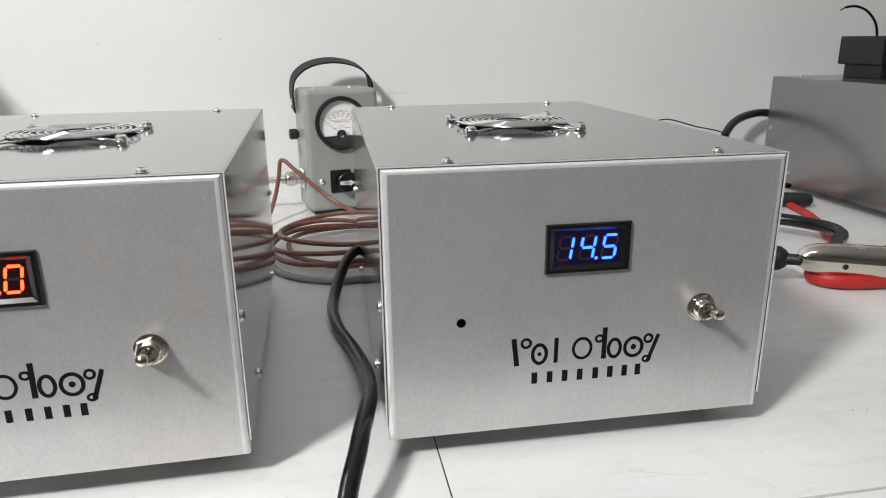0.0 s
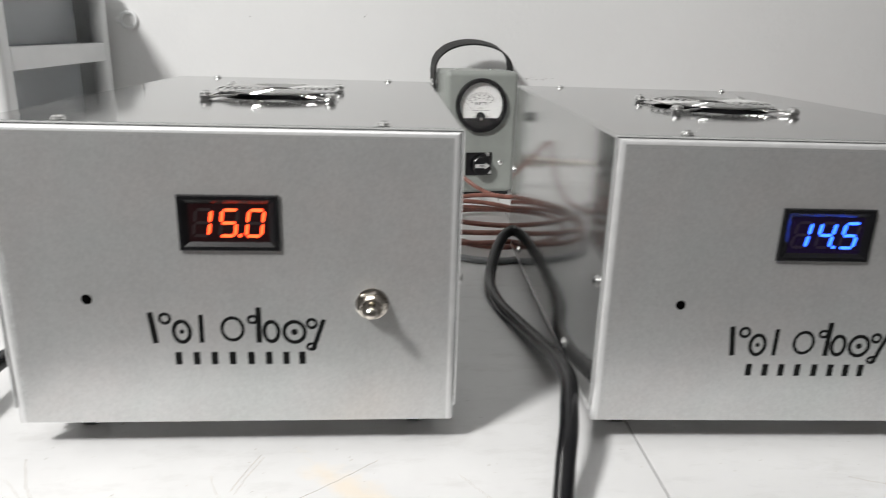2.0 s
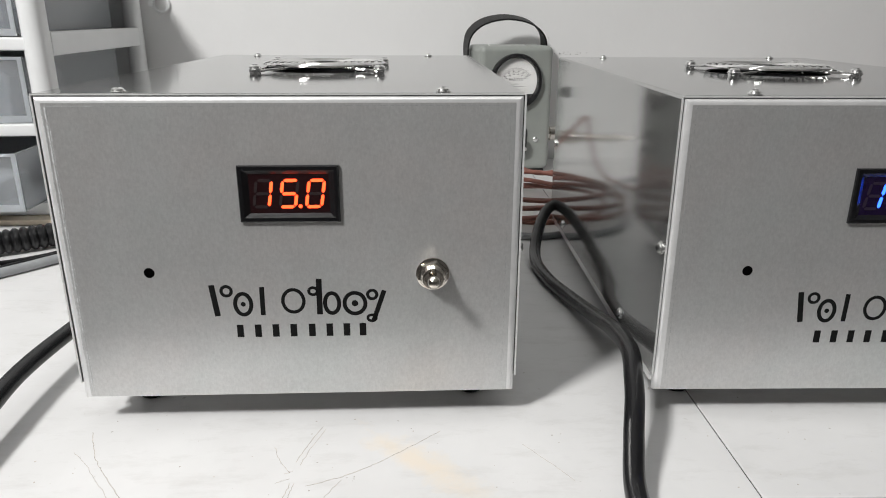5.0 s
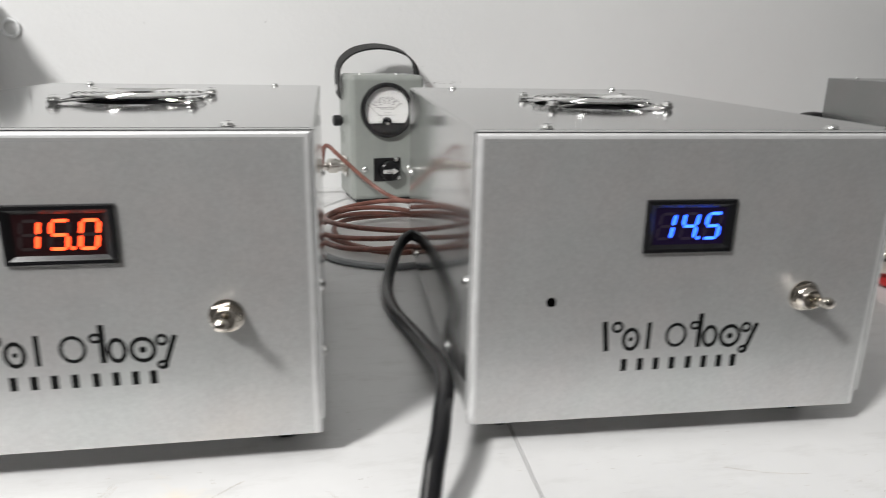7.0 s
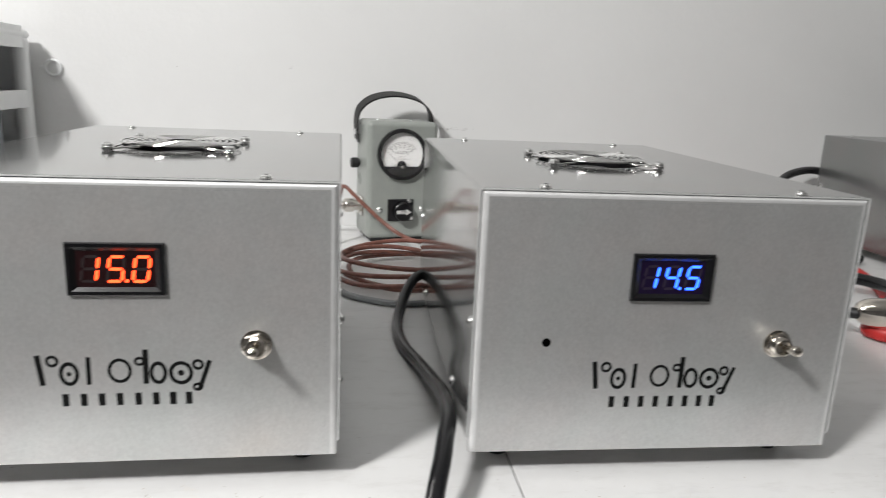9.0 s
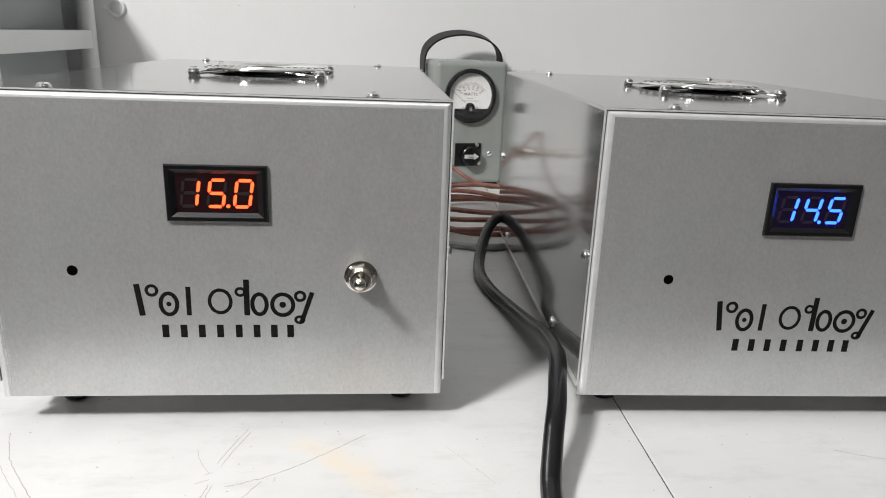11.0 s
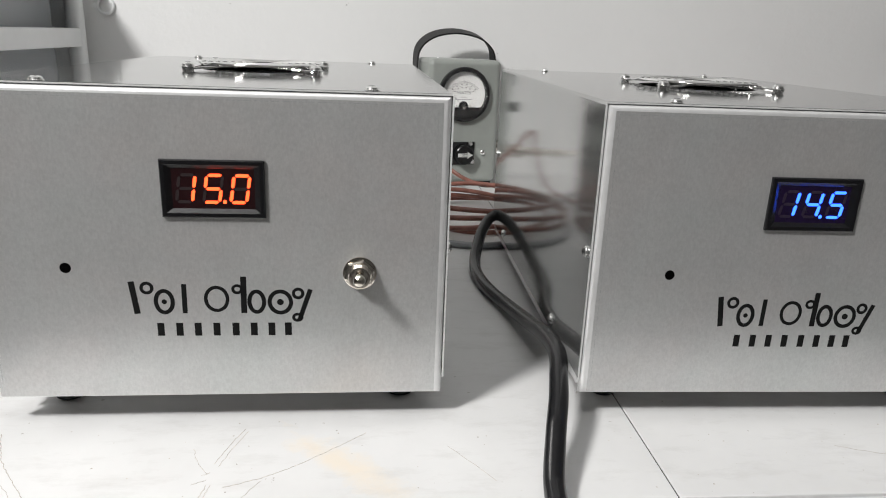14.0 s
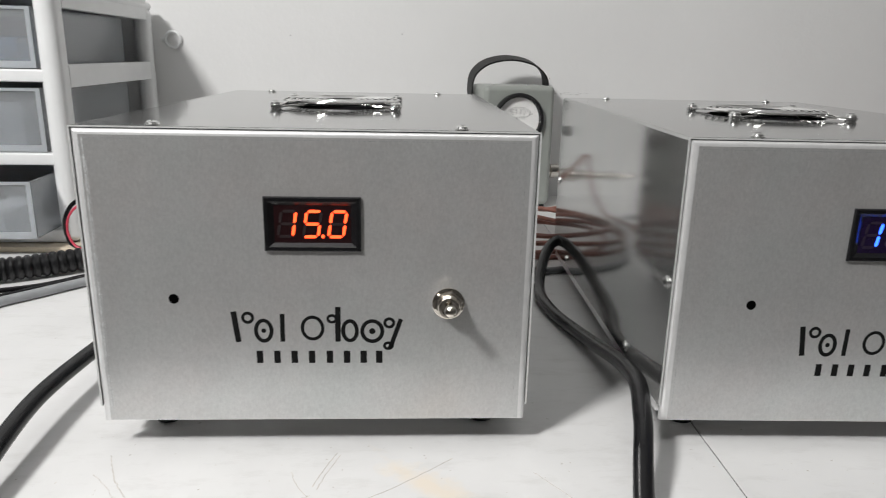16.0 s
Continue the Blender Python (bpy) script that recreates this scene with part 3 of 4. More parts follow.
def fan(parent, cx, cy):
    z = BH
    bm = bm_new()
    plate_hole(bm, cx - 0.043, cx + 0.043, cy - 0.043, cy + 0.043, z - 0.027, z - 0.0035, cx, cy, 0.0402, 48)
    f = part("cooling_fan", bm, BLACK_PLASTIC, parent, "black cooling fan behind a wire guard")
    bm = bm_new()
    lathe(bm, (cx, cy, z - 0.024), (0, 0, 1), [(0, 0), (0.018, 0), (0.018, 0.018), (0.0165, 0.0195), (0, 0.0195)], 28)
    part("hub", bm, BLACK_PLASTIC, f)
    for b in range(7):
        bm = bm_new()
        a0 = 2 * math.pi * b / 7
        rows = []
        for i in range(6):
            r = 0.018 + 0.020 * i / 5
            tw = 0.55 - 0.2 * i / 5
            rows.append([bm.verts.new((cx + r * math.cos(a0 + s), cy + r * math.sin(a0 + s), z - 0.015 + s * 0.02 + th)) for s, th in ((-tw / 2 + i * 0.05, 0), (tw / 2 + i * 0.05, 0), (tw / 2 + i * 0.05, 0.0012), (-tw / 2 + i * 0.05, 0.0012))])
        for p, q in zip(rows, rows[1:]):
            for k in range(4):
                bm.faces.new((p[k], p[(k + 1) % 4], q[(k + 1) % 4], q[k]))
        bm.faces.new(rows[-1])
        part("blade", bm, BLACK_PLASTIC, f)
    # wire guard
    bm = bm_new()
    R = 0.00075
    zz = z + 0.0040

    def ring(r, hgt):
        pts = [Vector((cx + r * math.cos(k), cy + r * math.sin(k), hgt)) for k in (2 * math.pi * i / 56 for i in range(56))]
        tube(bm, pts, R, 7, True)
    g = None
    for r in (0.0392, 0.0347, 0.0302, 0.0257, 0.0212, 0.0167, 0.0122):
        bm = bm_new()
        ring(r, zz)
        if g is None:
            g = part("fan_guard", bm, CHROME, parent, "chromed wire fan guard")
        else:
            part("guard_ring", bm, CHROME, g)
    for i in range(4):
        a = math.pi / 4 + i * math.pi / 2
        sx, sy = cx + 0.0380 * (1 if math.cos(a) > 0 else -1), cy + 0.0380 * (1 if math.sin(a) > 0 else -1)
        out = Vector((math.cos(a), math.sin(a), 0))
        side = Vector((-out.y, out.x, 0))
        c = Vector((cx, cy, 0))
        eye = Vector((sx, sy, 0))
        for sgn in (1, -1):
            bm = bm_new()
            pts = [c + out * 0.0075 + side * sgn * 0.0015 + Vector((0, 0, zz - 0.0015)), c + out * 0.028 + side * sgn * 0.0065 + Vector((0, 0, zz - 0.0015)),
                   c + out * 0.039 + side * sgn * 0.0085 + Vector((0, 0, zz - 0.0015)), c + out * 0.046 + side * sgn * 0.005 + Vector((0, 0, zz - 0.0020)),
                   eye + side * sgn * 0.0032 + Vector((0, 0, z + 0.0014)), eye + out * 0.0034 + Vector((0, 0, z + 0.0014))]
            tube(bm, spline(pts, 6), R, 7)
            part("guard_arm", bm, CHROME, g)
        add_screw(g, (sx, sy, z + 0.0022), (0, 0, 1), 0.0036, 0.0030, 0.3 + i)
        bm = bm_new()
        lathe(bm, (sx, sy, z), (0, 0, 1), [(0.0034, 0), (0.0034, 0.0022)], 12)
        part("spacer", bm, CHROME, g)


def cover(parent, with_fan, fan_at=None, low=0.0085):
    """Folded cover: top and two sides, bent along the long edges, ending above the base."""
    r, t = 0.0020, 0.0010
    bm = bm_new()
    prof_o = [(0, low), (0, BH - r)] + [(r - r * math.cos(k), BH - r + r * math.sin(k)) for k in (math.pi / 2 * i / 5 for i in range(1, 6))]
    prof_i = [(t, low), (t, BH - r)] + [(r - (r - t) * math.cos(k), BH - r + (r - t) * math.sin(k)) for k in (math.pi / 2 * i / 5 for i in range(1, 6))]
    y0c, y1c = 0.0010, BD
    for flip in (False, True):
        rows = []
        for y in (y0c, y1c):
            rows.append(([bm.verts.new((BW - x if flip else x, y, z)) for x, z in prof_o], [bm.verts.new((BW - x if flip else x, y, z)) for x, z in prof_i]))
        for k in (0, 1):
            a, b = rows[0][k], rows[1][k]
            for i in range(len(a) - 1):
                bm.faces.new((a[i], a[i + 1], b[i + 1], b[i]))
        for row in rows:
            for i in range(len(prof_o) - 1):
                bm.faces.new((row[0][i], row[0][i + 1], row[1][i + 1], row[1][i]))
        bm.faces.new((rows[0][0][0], rows[1][0][0], rows[1][1][0], rows[0][1][0]))
    if with_fan:
        plate_hole(bm, r, BW - r, y0c, y1c, BH - t, BH, fan_at[0], fan_at[1], 0.0385)
    else:
        box(bm, (r, y0c, BH - t), (BW - r, y1c, BH))
    bmesh.ops.remove_doubles(bm, verts=bm.verts, dist=1e-6)
    ob = part("folded_cover", bm, ALU_COVER if with_fan else ALU_DULL, parent, "folded aluminium sheet cover")
    bm = bm_new()
    box(bm, (0.0001, 0.0003, low), (t - 0.0001, y0c - 0.0001, BH - t))
    box(bm, (BW - t + 0.0001, 0.0003, low), (BW - 0.0001, y0c - 0.0001, BH - t))
    box(bm, (0.0004, 0.0003, BH - t + 0.0001), (BW - 0.0004, y0c - 0.0001, BH - 0.0002))
    part("cut_edge", bm, ALU_CUT, ob, "pale sawn front edge of the cover", smooth=False)
    return ob


def amplifier(label, at, group, reading=None, lit=None, unlit=None, lens=None, meter_at=(0.1117, 0.1068), hole=(0.0424, 0.0680), switch=(0.1809, 0.0674), emblem_at=0.0395, fan_at=(0.1085, 0.150)):
    ob = thing("amplifier_box", label, "amplifier", group, at)
    c = cover(ob, True, fan_at) if reading else cover(ob, False, None, 0.0)
    # chassis: flat front panel, its folded rim, and the base pan
    r = 0.0031
    xa, xb, za, zb = 0.00115, BW - 0.00115, 0.0, BH - 0.00110
    bm = bm_new()
    prism(bm, [(xa + r * 1.25, za + r * 0.35), (xb - r * 1.25, za + r * 0.35), (xb - r * 1.25, zb - r), (xa + r * 1.25, zb - r)], front, -0.0010, 0.0008)
    fr = part("front_panel", bm, ALU_FRONT, ob, "brushed aluminium front panel", smooth=False)
    bm = bm_new()
    steps = [(r * (1 - math.sin(k)), 0.0008 - r * (1 - math.cos(k))) for k in (math.pi / 2 * i / 6 for i in range(7))] + [(0.0, 0.0008 - r - 0.0006)]
    rings = [[bm.verts.new(front(x, z, d)) for x, z in ((xa + q * 1.25, za + q * 0.35), (xb - q * 1.25, za + q * 0.35), (xb - q * 1.25, zb - q), (xa + q * 1.25, zb - q))] for q, d in steps]
    for p, q in zip(rings, rings[1:]):
        for k in range(4):
            bm.faces.new((p[k], p[(k + 1) % 4], q[(k + 1) % 4], q[k]))
    part("folded_rim", bm, ALU_RIM_LIT, fr, "rounded folded panel edge")
    bm = bm_new()
    box(bm, (0.0021, 0.010, 0.0006), (BW - 0.0021, BD - 0.001, 0.0022))
    box(bm, (0.0021, BD - 0.004, 0.0022), (BW - 0.0021, BD - 0.001, BH - 0.003))
    for x in (0.0021, BW - 0.0036):
        box(bm, (x, 0.010, 0.0022), (x + 0.0013, BD - 0.004, 0.016))
    part("base_pan", bm, ALU_EDGE, ob)
    # added near-black block: the shade in the gap between panel and cover
    bm = bm_new()
    box(bm, (0.0012, 0.0034, 0.009), (BW - 0.0012, 0.0125, BH - 0.0012))
    part("gap_shade_block", bm, DARK, ob)
    for fx in (0.0245, 0.2035):
        for fy in (0.030, BD - 0.03):
            bm = bm_new()
            lathe(bm, (fx, fy, 0.0008), (0, 0, -1), [(0.0095, 0), (0.0095, 0.004), (0.0084, 0.0134), (0.0074, 0.0152), (0, 0.0153)], 20)
            part("rubber_foot", bm, RUBBER, ob)
    for sx in (0.037, 0.1865):
        for sy in (0.0072, 0.3135):
            add_screw(c, (sx, sy, BH), (0, 0, 1), 0.0030, 0.0021, 0.4 + sx * 40 + sy * 9)
    for sy, sz in ((0.0075, 0.0775), (0.067, 0.0150), (0.262, 0.0150), (0.318, 0.0775)):
        add_screw(c, (0, sy, sz), (-1, 0, 0), 0.0030, 0.0021, sy * 30)
        add_screw(c, (BW, sy, sz), (1, 0, 0), 0.0030, 0.0021, sy * 50)
    if reading is None:
        return ob
    fan(ob, *fan_at)
    # marks of the protective film along the folds
    worn = lit == LED_RED
    marks = [((0.0068, 0.009), (0.0072, 0.1490), 0.25, 0.00022), ((BW - 0.0078, 0.009), (BW - 0.0074, 0.1490), 0.35, 0.00018),
             ((0.0070, 0.1487), (BW - 0.0072, 0.1491), 0.2, 0.00020)]
    if worn:
        marks += [((0.0052, 0.004), (0.0051, 0.1480), 0.12, 0.00042), ((0.0062, 0.004), (0.0066, 0.1485), 0.08, 0.00050), ((0.0074, 0.004), (0.0076, 0.1420), 0.45, 0.00026)]
    for a, b, off, thick in marks:
        bm = bm_new()
        n = 170
        for i in range(n):
            if rng.random() < off:
                continue
            p, q = i / n, (i + 1) / n
            w = thick * rng.uniform(0.4, 1.5)
            jit = rng.gauss(0, 0.00005)
            stroke(bm, [(a[0] + (b[0] - a[0]) * s + jit, a[1] + (b[1] - a[1]) * s + jit) for s in (p, q)], w, front, 0.0007, 0.00088)
        part("film_mark", bm, FILM if thick > 0.00024 else FILM_FAINT, fr, "pale line left by protective film", smooth=False)
    fp = new("front_fittings")
    fp.empty_display_size, fp.parent, fp.location = 0.01, ob, (0, -0.0008, 0)
    # no real bore: a flat black disc paints the shade inside the hole
    bm = bm_new()
    lathe(bm, (hole[0], 0.00002, hole[1]), (0, -1, 0), [(0, 0), (0.0026, 0), (0.0026, 0.00006), (0, 0.00006)], 24)
    part("drilled_hole_shade", bm, HOLE_SHADE, fp, smooth=False)
    voltmeter(fp, *meter_at, reading, lit, unlit, lens)
    toggle_switch(fp, *switch)
    emblem(fp, emblem_at)
    return ob


amplifier("brushed aluminium amplifier box with glowing blue voltmeter display", pose(0.1995, 0.50157, 0.0148, 0, 0, -0.8), "amplifier boxes on the bench",
          "145", LED_BLUE, OFF_BLUE, LENS_BLUE)
amplifier("brushed aluminium amplifier box with glowing red voltmeter display", pose(-0.0980, 0.49863, 0.0160, 0, 0, 0.7), "amplifier boxes on the bench",
          "150", LED_RED, OFF_RED, LENS_RED, (0.1133, 0.1080), (0.0428, 0.0686), (0.1812, 0.0667), 0.0450, (0.1140, 0.156))
amplifier("plain aluminium amplifier box carrying a black device on top", pose(0.868, 0.829, 0.0148), "amplifier boxes on the bench")


# ---- the wattmeter ----
def wattmeter(at):
    w, h, d = 0.101, 0.168, 0.072
    ob = thing("wattmeter", "grey-green portable wattmeter with round dial and black strap", "wattmeter", "", at)
    bm = bm_new()
    box(bm, (0, 0, 0.004), (w, d, h), 0.0075, 5)
    body = part("case", bm, GREEN_PAINT, ob)
    bm = bm_new()
    box(bm, (0.006, 0.004, 0), (w - 0.006, d - 0.004, 0.006), 0.001)
    part("base_gasket", bm, RUBBER, ob)
    cx, cz, R = 0.048, 0.1235, 0.0355

    def disc(z0, prof, seg=48, at=(cx, cz)):
        b = bm_new()
        lathe(b, (at[0], 0, at[1]), (0, -1, 0), prof, seg)
        return b
    ring = part("dial_bezel", disc(0, [(R, -0.001), (R, 0.006), (R - 0.0015, 0.0075), (R - 0.0045, 0.0075), (R - 0.0058, 0.0045), (R - 0.0058, 0.001)]), BLACK_GLOSS, ob, "round black dial bezel")
    part("dial_card", disc(0, [(0, 0.0005), (R - 0.0055, 0.0005), (R - 0.0055, 0.0012), (0, 0.0012)]), LABEL_WHITE, ring, "white dial card")

    def L(u, v, dd):
        return (cx + u, -dd, cz + v)
    bm = bm_new()
    for r in (0.0225, 0.0200, 0.0168):
        stroke(bm, arc(0, -0.0085, r + 0.003, 35, 145, 28), 0.00022, L, 0.0011, 0.0014)
    for i in range(31):
        a = radians(40 + 100 * i / 30)
        r0, r1 = 0.0230, 0.0255 if i % 5 else 0.0270
        stroke(bm, [(r0 * math.cos(a), r0 * math.sin(a) - 0.0085), (r1 * math.cos(a), r1 * math.sin(a) - 0.0085)], 0.00028, L, 0.0011, 0.0014)
    part("scale_marks", bm, GREY_INK, ring, smooth=False)
    bm = bm_new()
    for i in range(6):
        for r in (0.0215, 0.0178):
            a = radians(44 + 92 * i / 5)
            x, z = r * math.cos(a), r * math.sin(a) - 0.0085
            stroke(bm, [(x - 0.0011, z), (x + 0.0011, z)], 0.0014, L, 0.0011, 0.0014)
    for x, z, ww in ((0, -0.0035, 0.008), (0, -0.0065, 0.024)):
        stroke(bm, [(x - ww / 2, z), (x + ww / 2, z)], 0.0006, L, 0.0011, 0.0014)
    part("scale_figures", bm, GREY_INK, ring, smooth=False)
    letters("dial_word", "WATTS", 0.0058, INK, ring, pose(cx, -0.00125, cz + 0.0020, 90, 0, 0))
    bm = bm_new()
    stroke(bm, [(0.0, -0.0150), (-0.0268, 0.0080)], 0.00035, L, 0.0022, 0.0025)
    part("needle", bm, INK, ring, smooth=False)
    bm = bm_new()
    lower = arc(0, 0, R - 0.0056, 214, 326, 20)
    prism(bm, lower, L, 0.0012, 0.0030)
    part("lower_shroud", bm, BLACK_GLOSS, ring, smooth=False)
    part("pivot_cover", disc(0, [(0, 0.0046), (0.0045, 0.0044), (0.0062, 0.0036), (0.0068, 0.0012)], 24, (cx, cz - 0.0155)), BLACK_GLOSS, ring)
    part("pivot_screw", disc(0, [(0, 0.0056), (0.002, 0.0054), (0.0024, 0.0044)], 14, (cx, cz - 0.0175)), BRASS, ring)
    for dx in (-0.0095, 0.0095):
        part("card_screw", disc(0, [(0, 0.0022), (0.001, 0.0020), (0.0012, 0.0012)], 10, (cx + dx, cz - 0.0150)), BRASS, ring)
    gl = part("dial_glass", disc(0, [(0, 0.0062), (R - 0.005, 0.0062), (R - 0.005, 0.0066), (0, 0.0066)]), GLASS, ring, "clear dial glass")
    gl.visible_shadow = False
    # element socket with plug-in element
    pz = 0.0455
    bm = bm_new()
    box(bm, (cx - 0.0185, -0.0020, pz - 0.0160), (cx + 0.0185, 0.001, pz + 0.0150), 0.0006)
    plate = part("socket_plate", bm, BLACK_PLASTIC, ob, "square black socket plate")
    part("element", disc(0, [(0, 0.0150), (0.0118, 0.0150), (0.0132, 0.0138), (0.0135, 0.002)], 32, (cx + 0.001, pz - 0.001)), BLACK_GLOSS, plate, "round black plug-in element")
    bm = bm_new()

    def E(u, v, dd):
        return (cx + 0.001 + u, -dd, pz - 0.001 + v)
    prism(bm, [(-0.0100, -0.0025), (0.0035, -0.0025), (0.0035, -0.0045), (0.0110, 0), (0.0035, 0.0045), (0.0035, 0.0025), (-0.0100, 0.0025)], E, 0.0150, 0.0153)
    part("arrow_label", bm, LABEL_WHITE, plate, "white arrow label", smooth=False)
    bm = bm_new()
    for z in (-0.0009, 0.0010):
        stroke(bm, [(-0.0045, z), (0.0035, z)], 0.0008, E, 0.01535, 0.0155)
    part("label_bars", bm, GREY_INK, plate, smooth=False)
    for x, z in ((0.0175, pz + 0.0005), (0.079, pz + 0.0005)):
        part("front_screw", disc(0, [(0, 0.0030), (0.002, 0.0028), (0.0036, 0.0016), (0.0038, 0)], 16, (x, z)), STEEL, ob)
    for x, z in ((cx + 0.012, pz + 0.0128), (cx + 0.0155, pz - 0.0118)):
        part("catch_screw", disc(0, [(0, 0.0052), (0.0022, 0.0050), (0.0032, 0.0036), (0.0032, 0.001)], 14, (x, z)), STEEL, plate)
    # strap
    bm = bm_new()
    pts = spline([(-0.004, 0.052, 0.138), (-0.0055, 0.052, 0.165), (0.000, 0.052, 0.184), (0.019, 0.052, 0.198), (0.050, 0.052, 0.2035), (0.082, 0.052, 0.198), (0.101, 0.052, 0.184), (w + 0.0055, 0.052, 0.165), (w + 0.004, 0.052, 0.138)], 10)
    rows = []
    for i, p in enumerate(pts):
        t = (pts[min(i + 1, len(pts) - 1)] - pts[max(i - 1, 0)]).normalized()
        n = Vector((-t.z, 0, t.x)) * 0.0011
        rows.append([bm.verts.new(p + n * s + Vector((0, q, q * 0.26))) for s, q in ((-1, -0.011), (-1, 0.011), (1, 0.011), (1, -0.011))])
    for p, q in zip(rows, rows[1:]):
        for k in range(4):
            bm.faces.new((p[k], p[(k + 1) % 4], q[(k + 1) % 4], q[k]))
    bm.faces.new(rows[0])
    bm.faces.new(rows[-1])
    strap = part("carrying_strap", bm, LEATHER, ob, "arched black leather carrying strap")
    for x, ax in ((-0.0035, -1), (w + 0.0035, 1)):
        bm = bm_new()
        lathe(bm, (x, 0.052, 0.150), (ax, 0, 0), [(0.0045, -0.004), (0.0045, 0.0028), (0.003, 0.0042), (0, 0.0045)], 14)
        part("strap_stud", bm, STEEL, strap)
    # fittings on the flanks
    bm = bm_new()
    lathe(bm, (0.001, 0.050, 0.106), (-1, 0, 0), [(0.0045, 0), (0.0045, 0.003), (0.0068, 0.0032), (0.0072, 0.0045), (0.0072, 0.0125), (0.0062, 0.0138), (0, 0.0138)], 22)
    part("side_knob", bm, RUBBER, ob, "small black side knob")
    bm = bm_new()
    lathe(bm, (0.0004, 0.048, 0.083), (-1, 0, 0), [(0, 0), (0.0085, 0), (0.0085, 0.0012), (0.0070, 0.0014), (0.0066, 0.0004), (0, 0.0004)], 24)
    part("side_socket", bm, GREEN_PAINT, ob)
    for s in (-1, 1):
        ox = 0.001 if s < 0 else w - 0.001
        bm = bm_new()
        box(bm, (min(ox, ox + s * 0.003), 0.022, 0.033), (max(ox, ox + s * 0.003), 0.050, 0.060), 0.001)
        fl = part("connector_flange", bm, BRASS, ob, "nickel square-flange connector")
        bm = bm_new()
        lathe(bm, (ox, 0.036, 0.047), (s, 0, 0), [(0.0095, 0), (0.0095, 0.006), (0.0078, 0.0066), (0.0078, 0.012), (0.0095, 0.0126), (0.0100, 0.0132), (0.0100, 0.024), (0.0085, 0.026), (0.0060, 0.027), (0.0052, 0.036), (0, 0.036)], 22)
        part("plug_body", bm, BRASS, fl)
        for dy, dz in ((-0.0105, 0.0102), (0.0105, -0.0102), (-0.0105, -0.0102), (0.0105, 0.0102)):
            bm = bm_new()
            lathe(bm, (ox + s * 0.003, 0.036 + dy, 0.0465 + dz), (s, 0, 0), [(0.0022, 0), (0.0018, 0.0016), (0, 0.002)], 10)
            part("flange_screw", bm, STEEL, fl)
    for x in (0.02, 0.07):
        bm = bm_new()
        lathe(bm, (x, 0.030, h - 0.0005), (0, 0, 1), [(0.0026, 0), (0.002, 0.0015), (0, 0.0018)], 12)
        part("top_screw", bm, STEEL, ob)


wattmeter(pose(0.1555, 1.100, 0.0, 0, 0, 12))


# ---- cables between the boxes ----
def cable(name, pts, r, mat, label, steps=10, seg=12, flat=None, group=""):
    bm = bm_new()
    tube(bm, spline(pts, steps), r, seg, flat=flat)
    return single(name, bm, mat, label, "cable", group)


cable("power_cable", [(0.225, 0.815, 0.036), (0.208, 0.812, 0.0355), (0.1970, 0.803, 0.0335), (0.1885, 0.789, 0.0265), (0.1815, 0.770, 0.0170), (0.1765, 0.748, 0.0085), (0.1752, 0.722, 0.0058), (0.1795, 0.683, 0.0060), (0.1875, 0.645, 0.0080), (0.1925, 0.600, 0.0150), (0.1938, 0.562, 0.0235), (0.1920, 0.525, 0.0305), (0.1890, 0.505, 0.0322), (0.1855, 0.4896, 0.0305), (0.1820, 0.474, 0.0270), (0.1780, 0.460, 0.0225), (0.1753, 0.4500, 0.0180), (0.1705, 0.430, 0.0100), (0.168, 0.408, 0.0062), (0.166, 0.390, -0.006), (0.165, 0.382, -0.040), (0.160, 0.380, -0.12), (0.150, 0.42, -0.40), (0.14, 0.50, FLOOR + 0.01)], 0.0050, CABLE_BLACK, "thick black power cable looping between the aluminium boxes")
cable("power_cable", [(-0.060, 0.829, 0.045), (-0.090, 0.850, 0.042), (-0.118, 0.800, 0.022), (-0.130, 0.700, 0.012), (-0.137, 0.630, 0.016), (-0.140, 0.575, 0.0185), (-0.1415, 0.520, 0.0190), (-0.138, 0.476, 0.0165), (-0.133, 0.435, 0.011), (-0.130, 0.400, 0.004), (-0.128, 0.380, -0.030), (-0.128, 0.372, -0.12), (-0.11, 0.42, -0.40), (-0.10, 0.50, FLOOR + 0.01)], 0.0050, CABLE_BLACK, "thick black power cable beside the red-display box")

# the coil of brown coax, one continuous length
pts = []
turns = 4.6
for i in range(int(turns * 14) + 1):
    a = math.radians(200) + 2 * math.pi * i / 14
    k = i / (turns * 14)
    r = 0.079 + 0.007 * math.sin(3.1 * a * 0.37) - 0.010 * abs(k - 0.35)
    pts.append((0.1935 + 0.009 * math.sin(k * 9) + r * math.cos(a), 0.925 + 0.010 * math.cos(k * 7) + r * 1.02 * math.sin(a), 0.0040 + 0.024 * k + 0.0025 * math.sin(2.2 * a)))
last = pts[-1]
pts += [(0.222, 1.010, 0.022), (0.200, 1.040, 0.024), (0.176, 1.056, 0.038), (0.150, 1.066, 0.060), (0.1345, 1.072, 0.074), (0.1265, 1.076, 0.081), (0.1205, 1.080, 0.079), (0.117, 1.083, 0.058), (0.109, 1.075, 0.028), (0.098, 1.05, 0.008), (0.075, 1.00, 0.004), (0.05, 0.90, 0.004), (0.04, 0.86, 0.02), (0.03, 0.829, 0.04)]
cable("coax_cable", pts, 0.0027, COPPER_SHEATH, "coiled brown coaxial cable lying on the table", 5, 10)
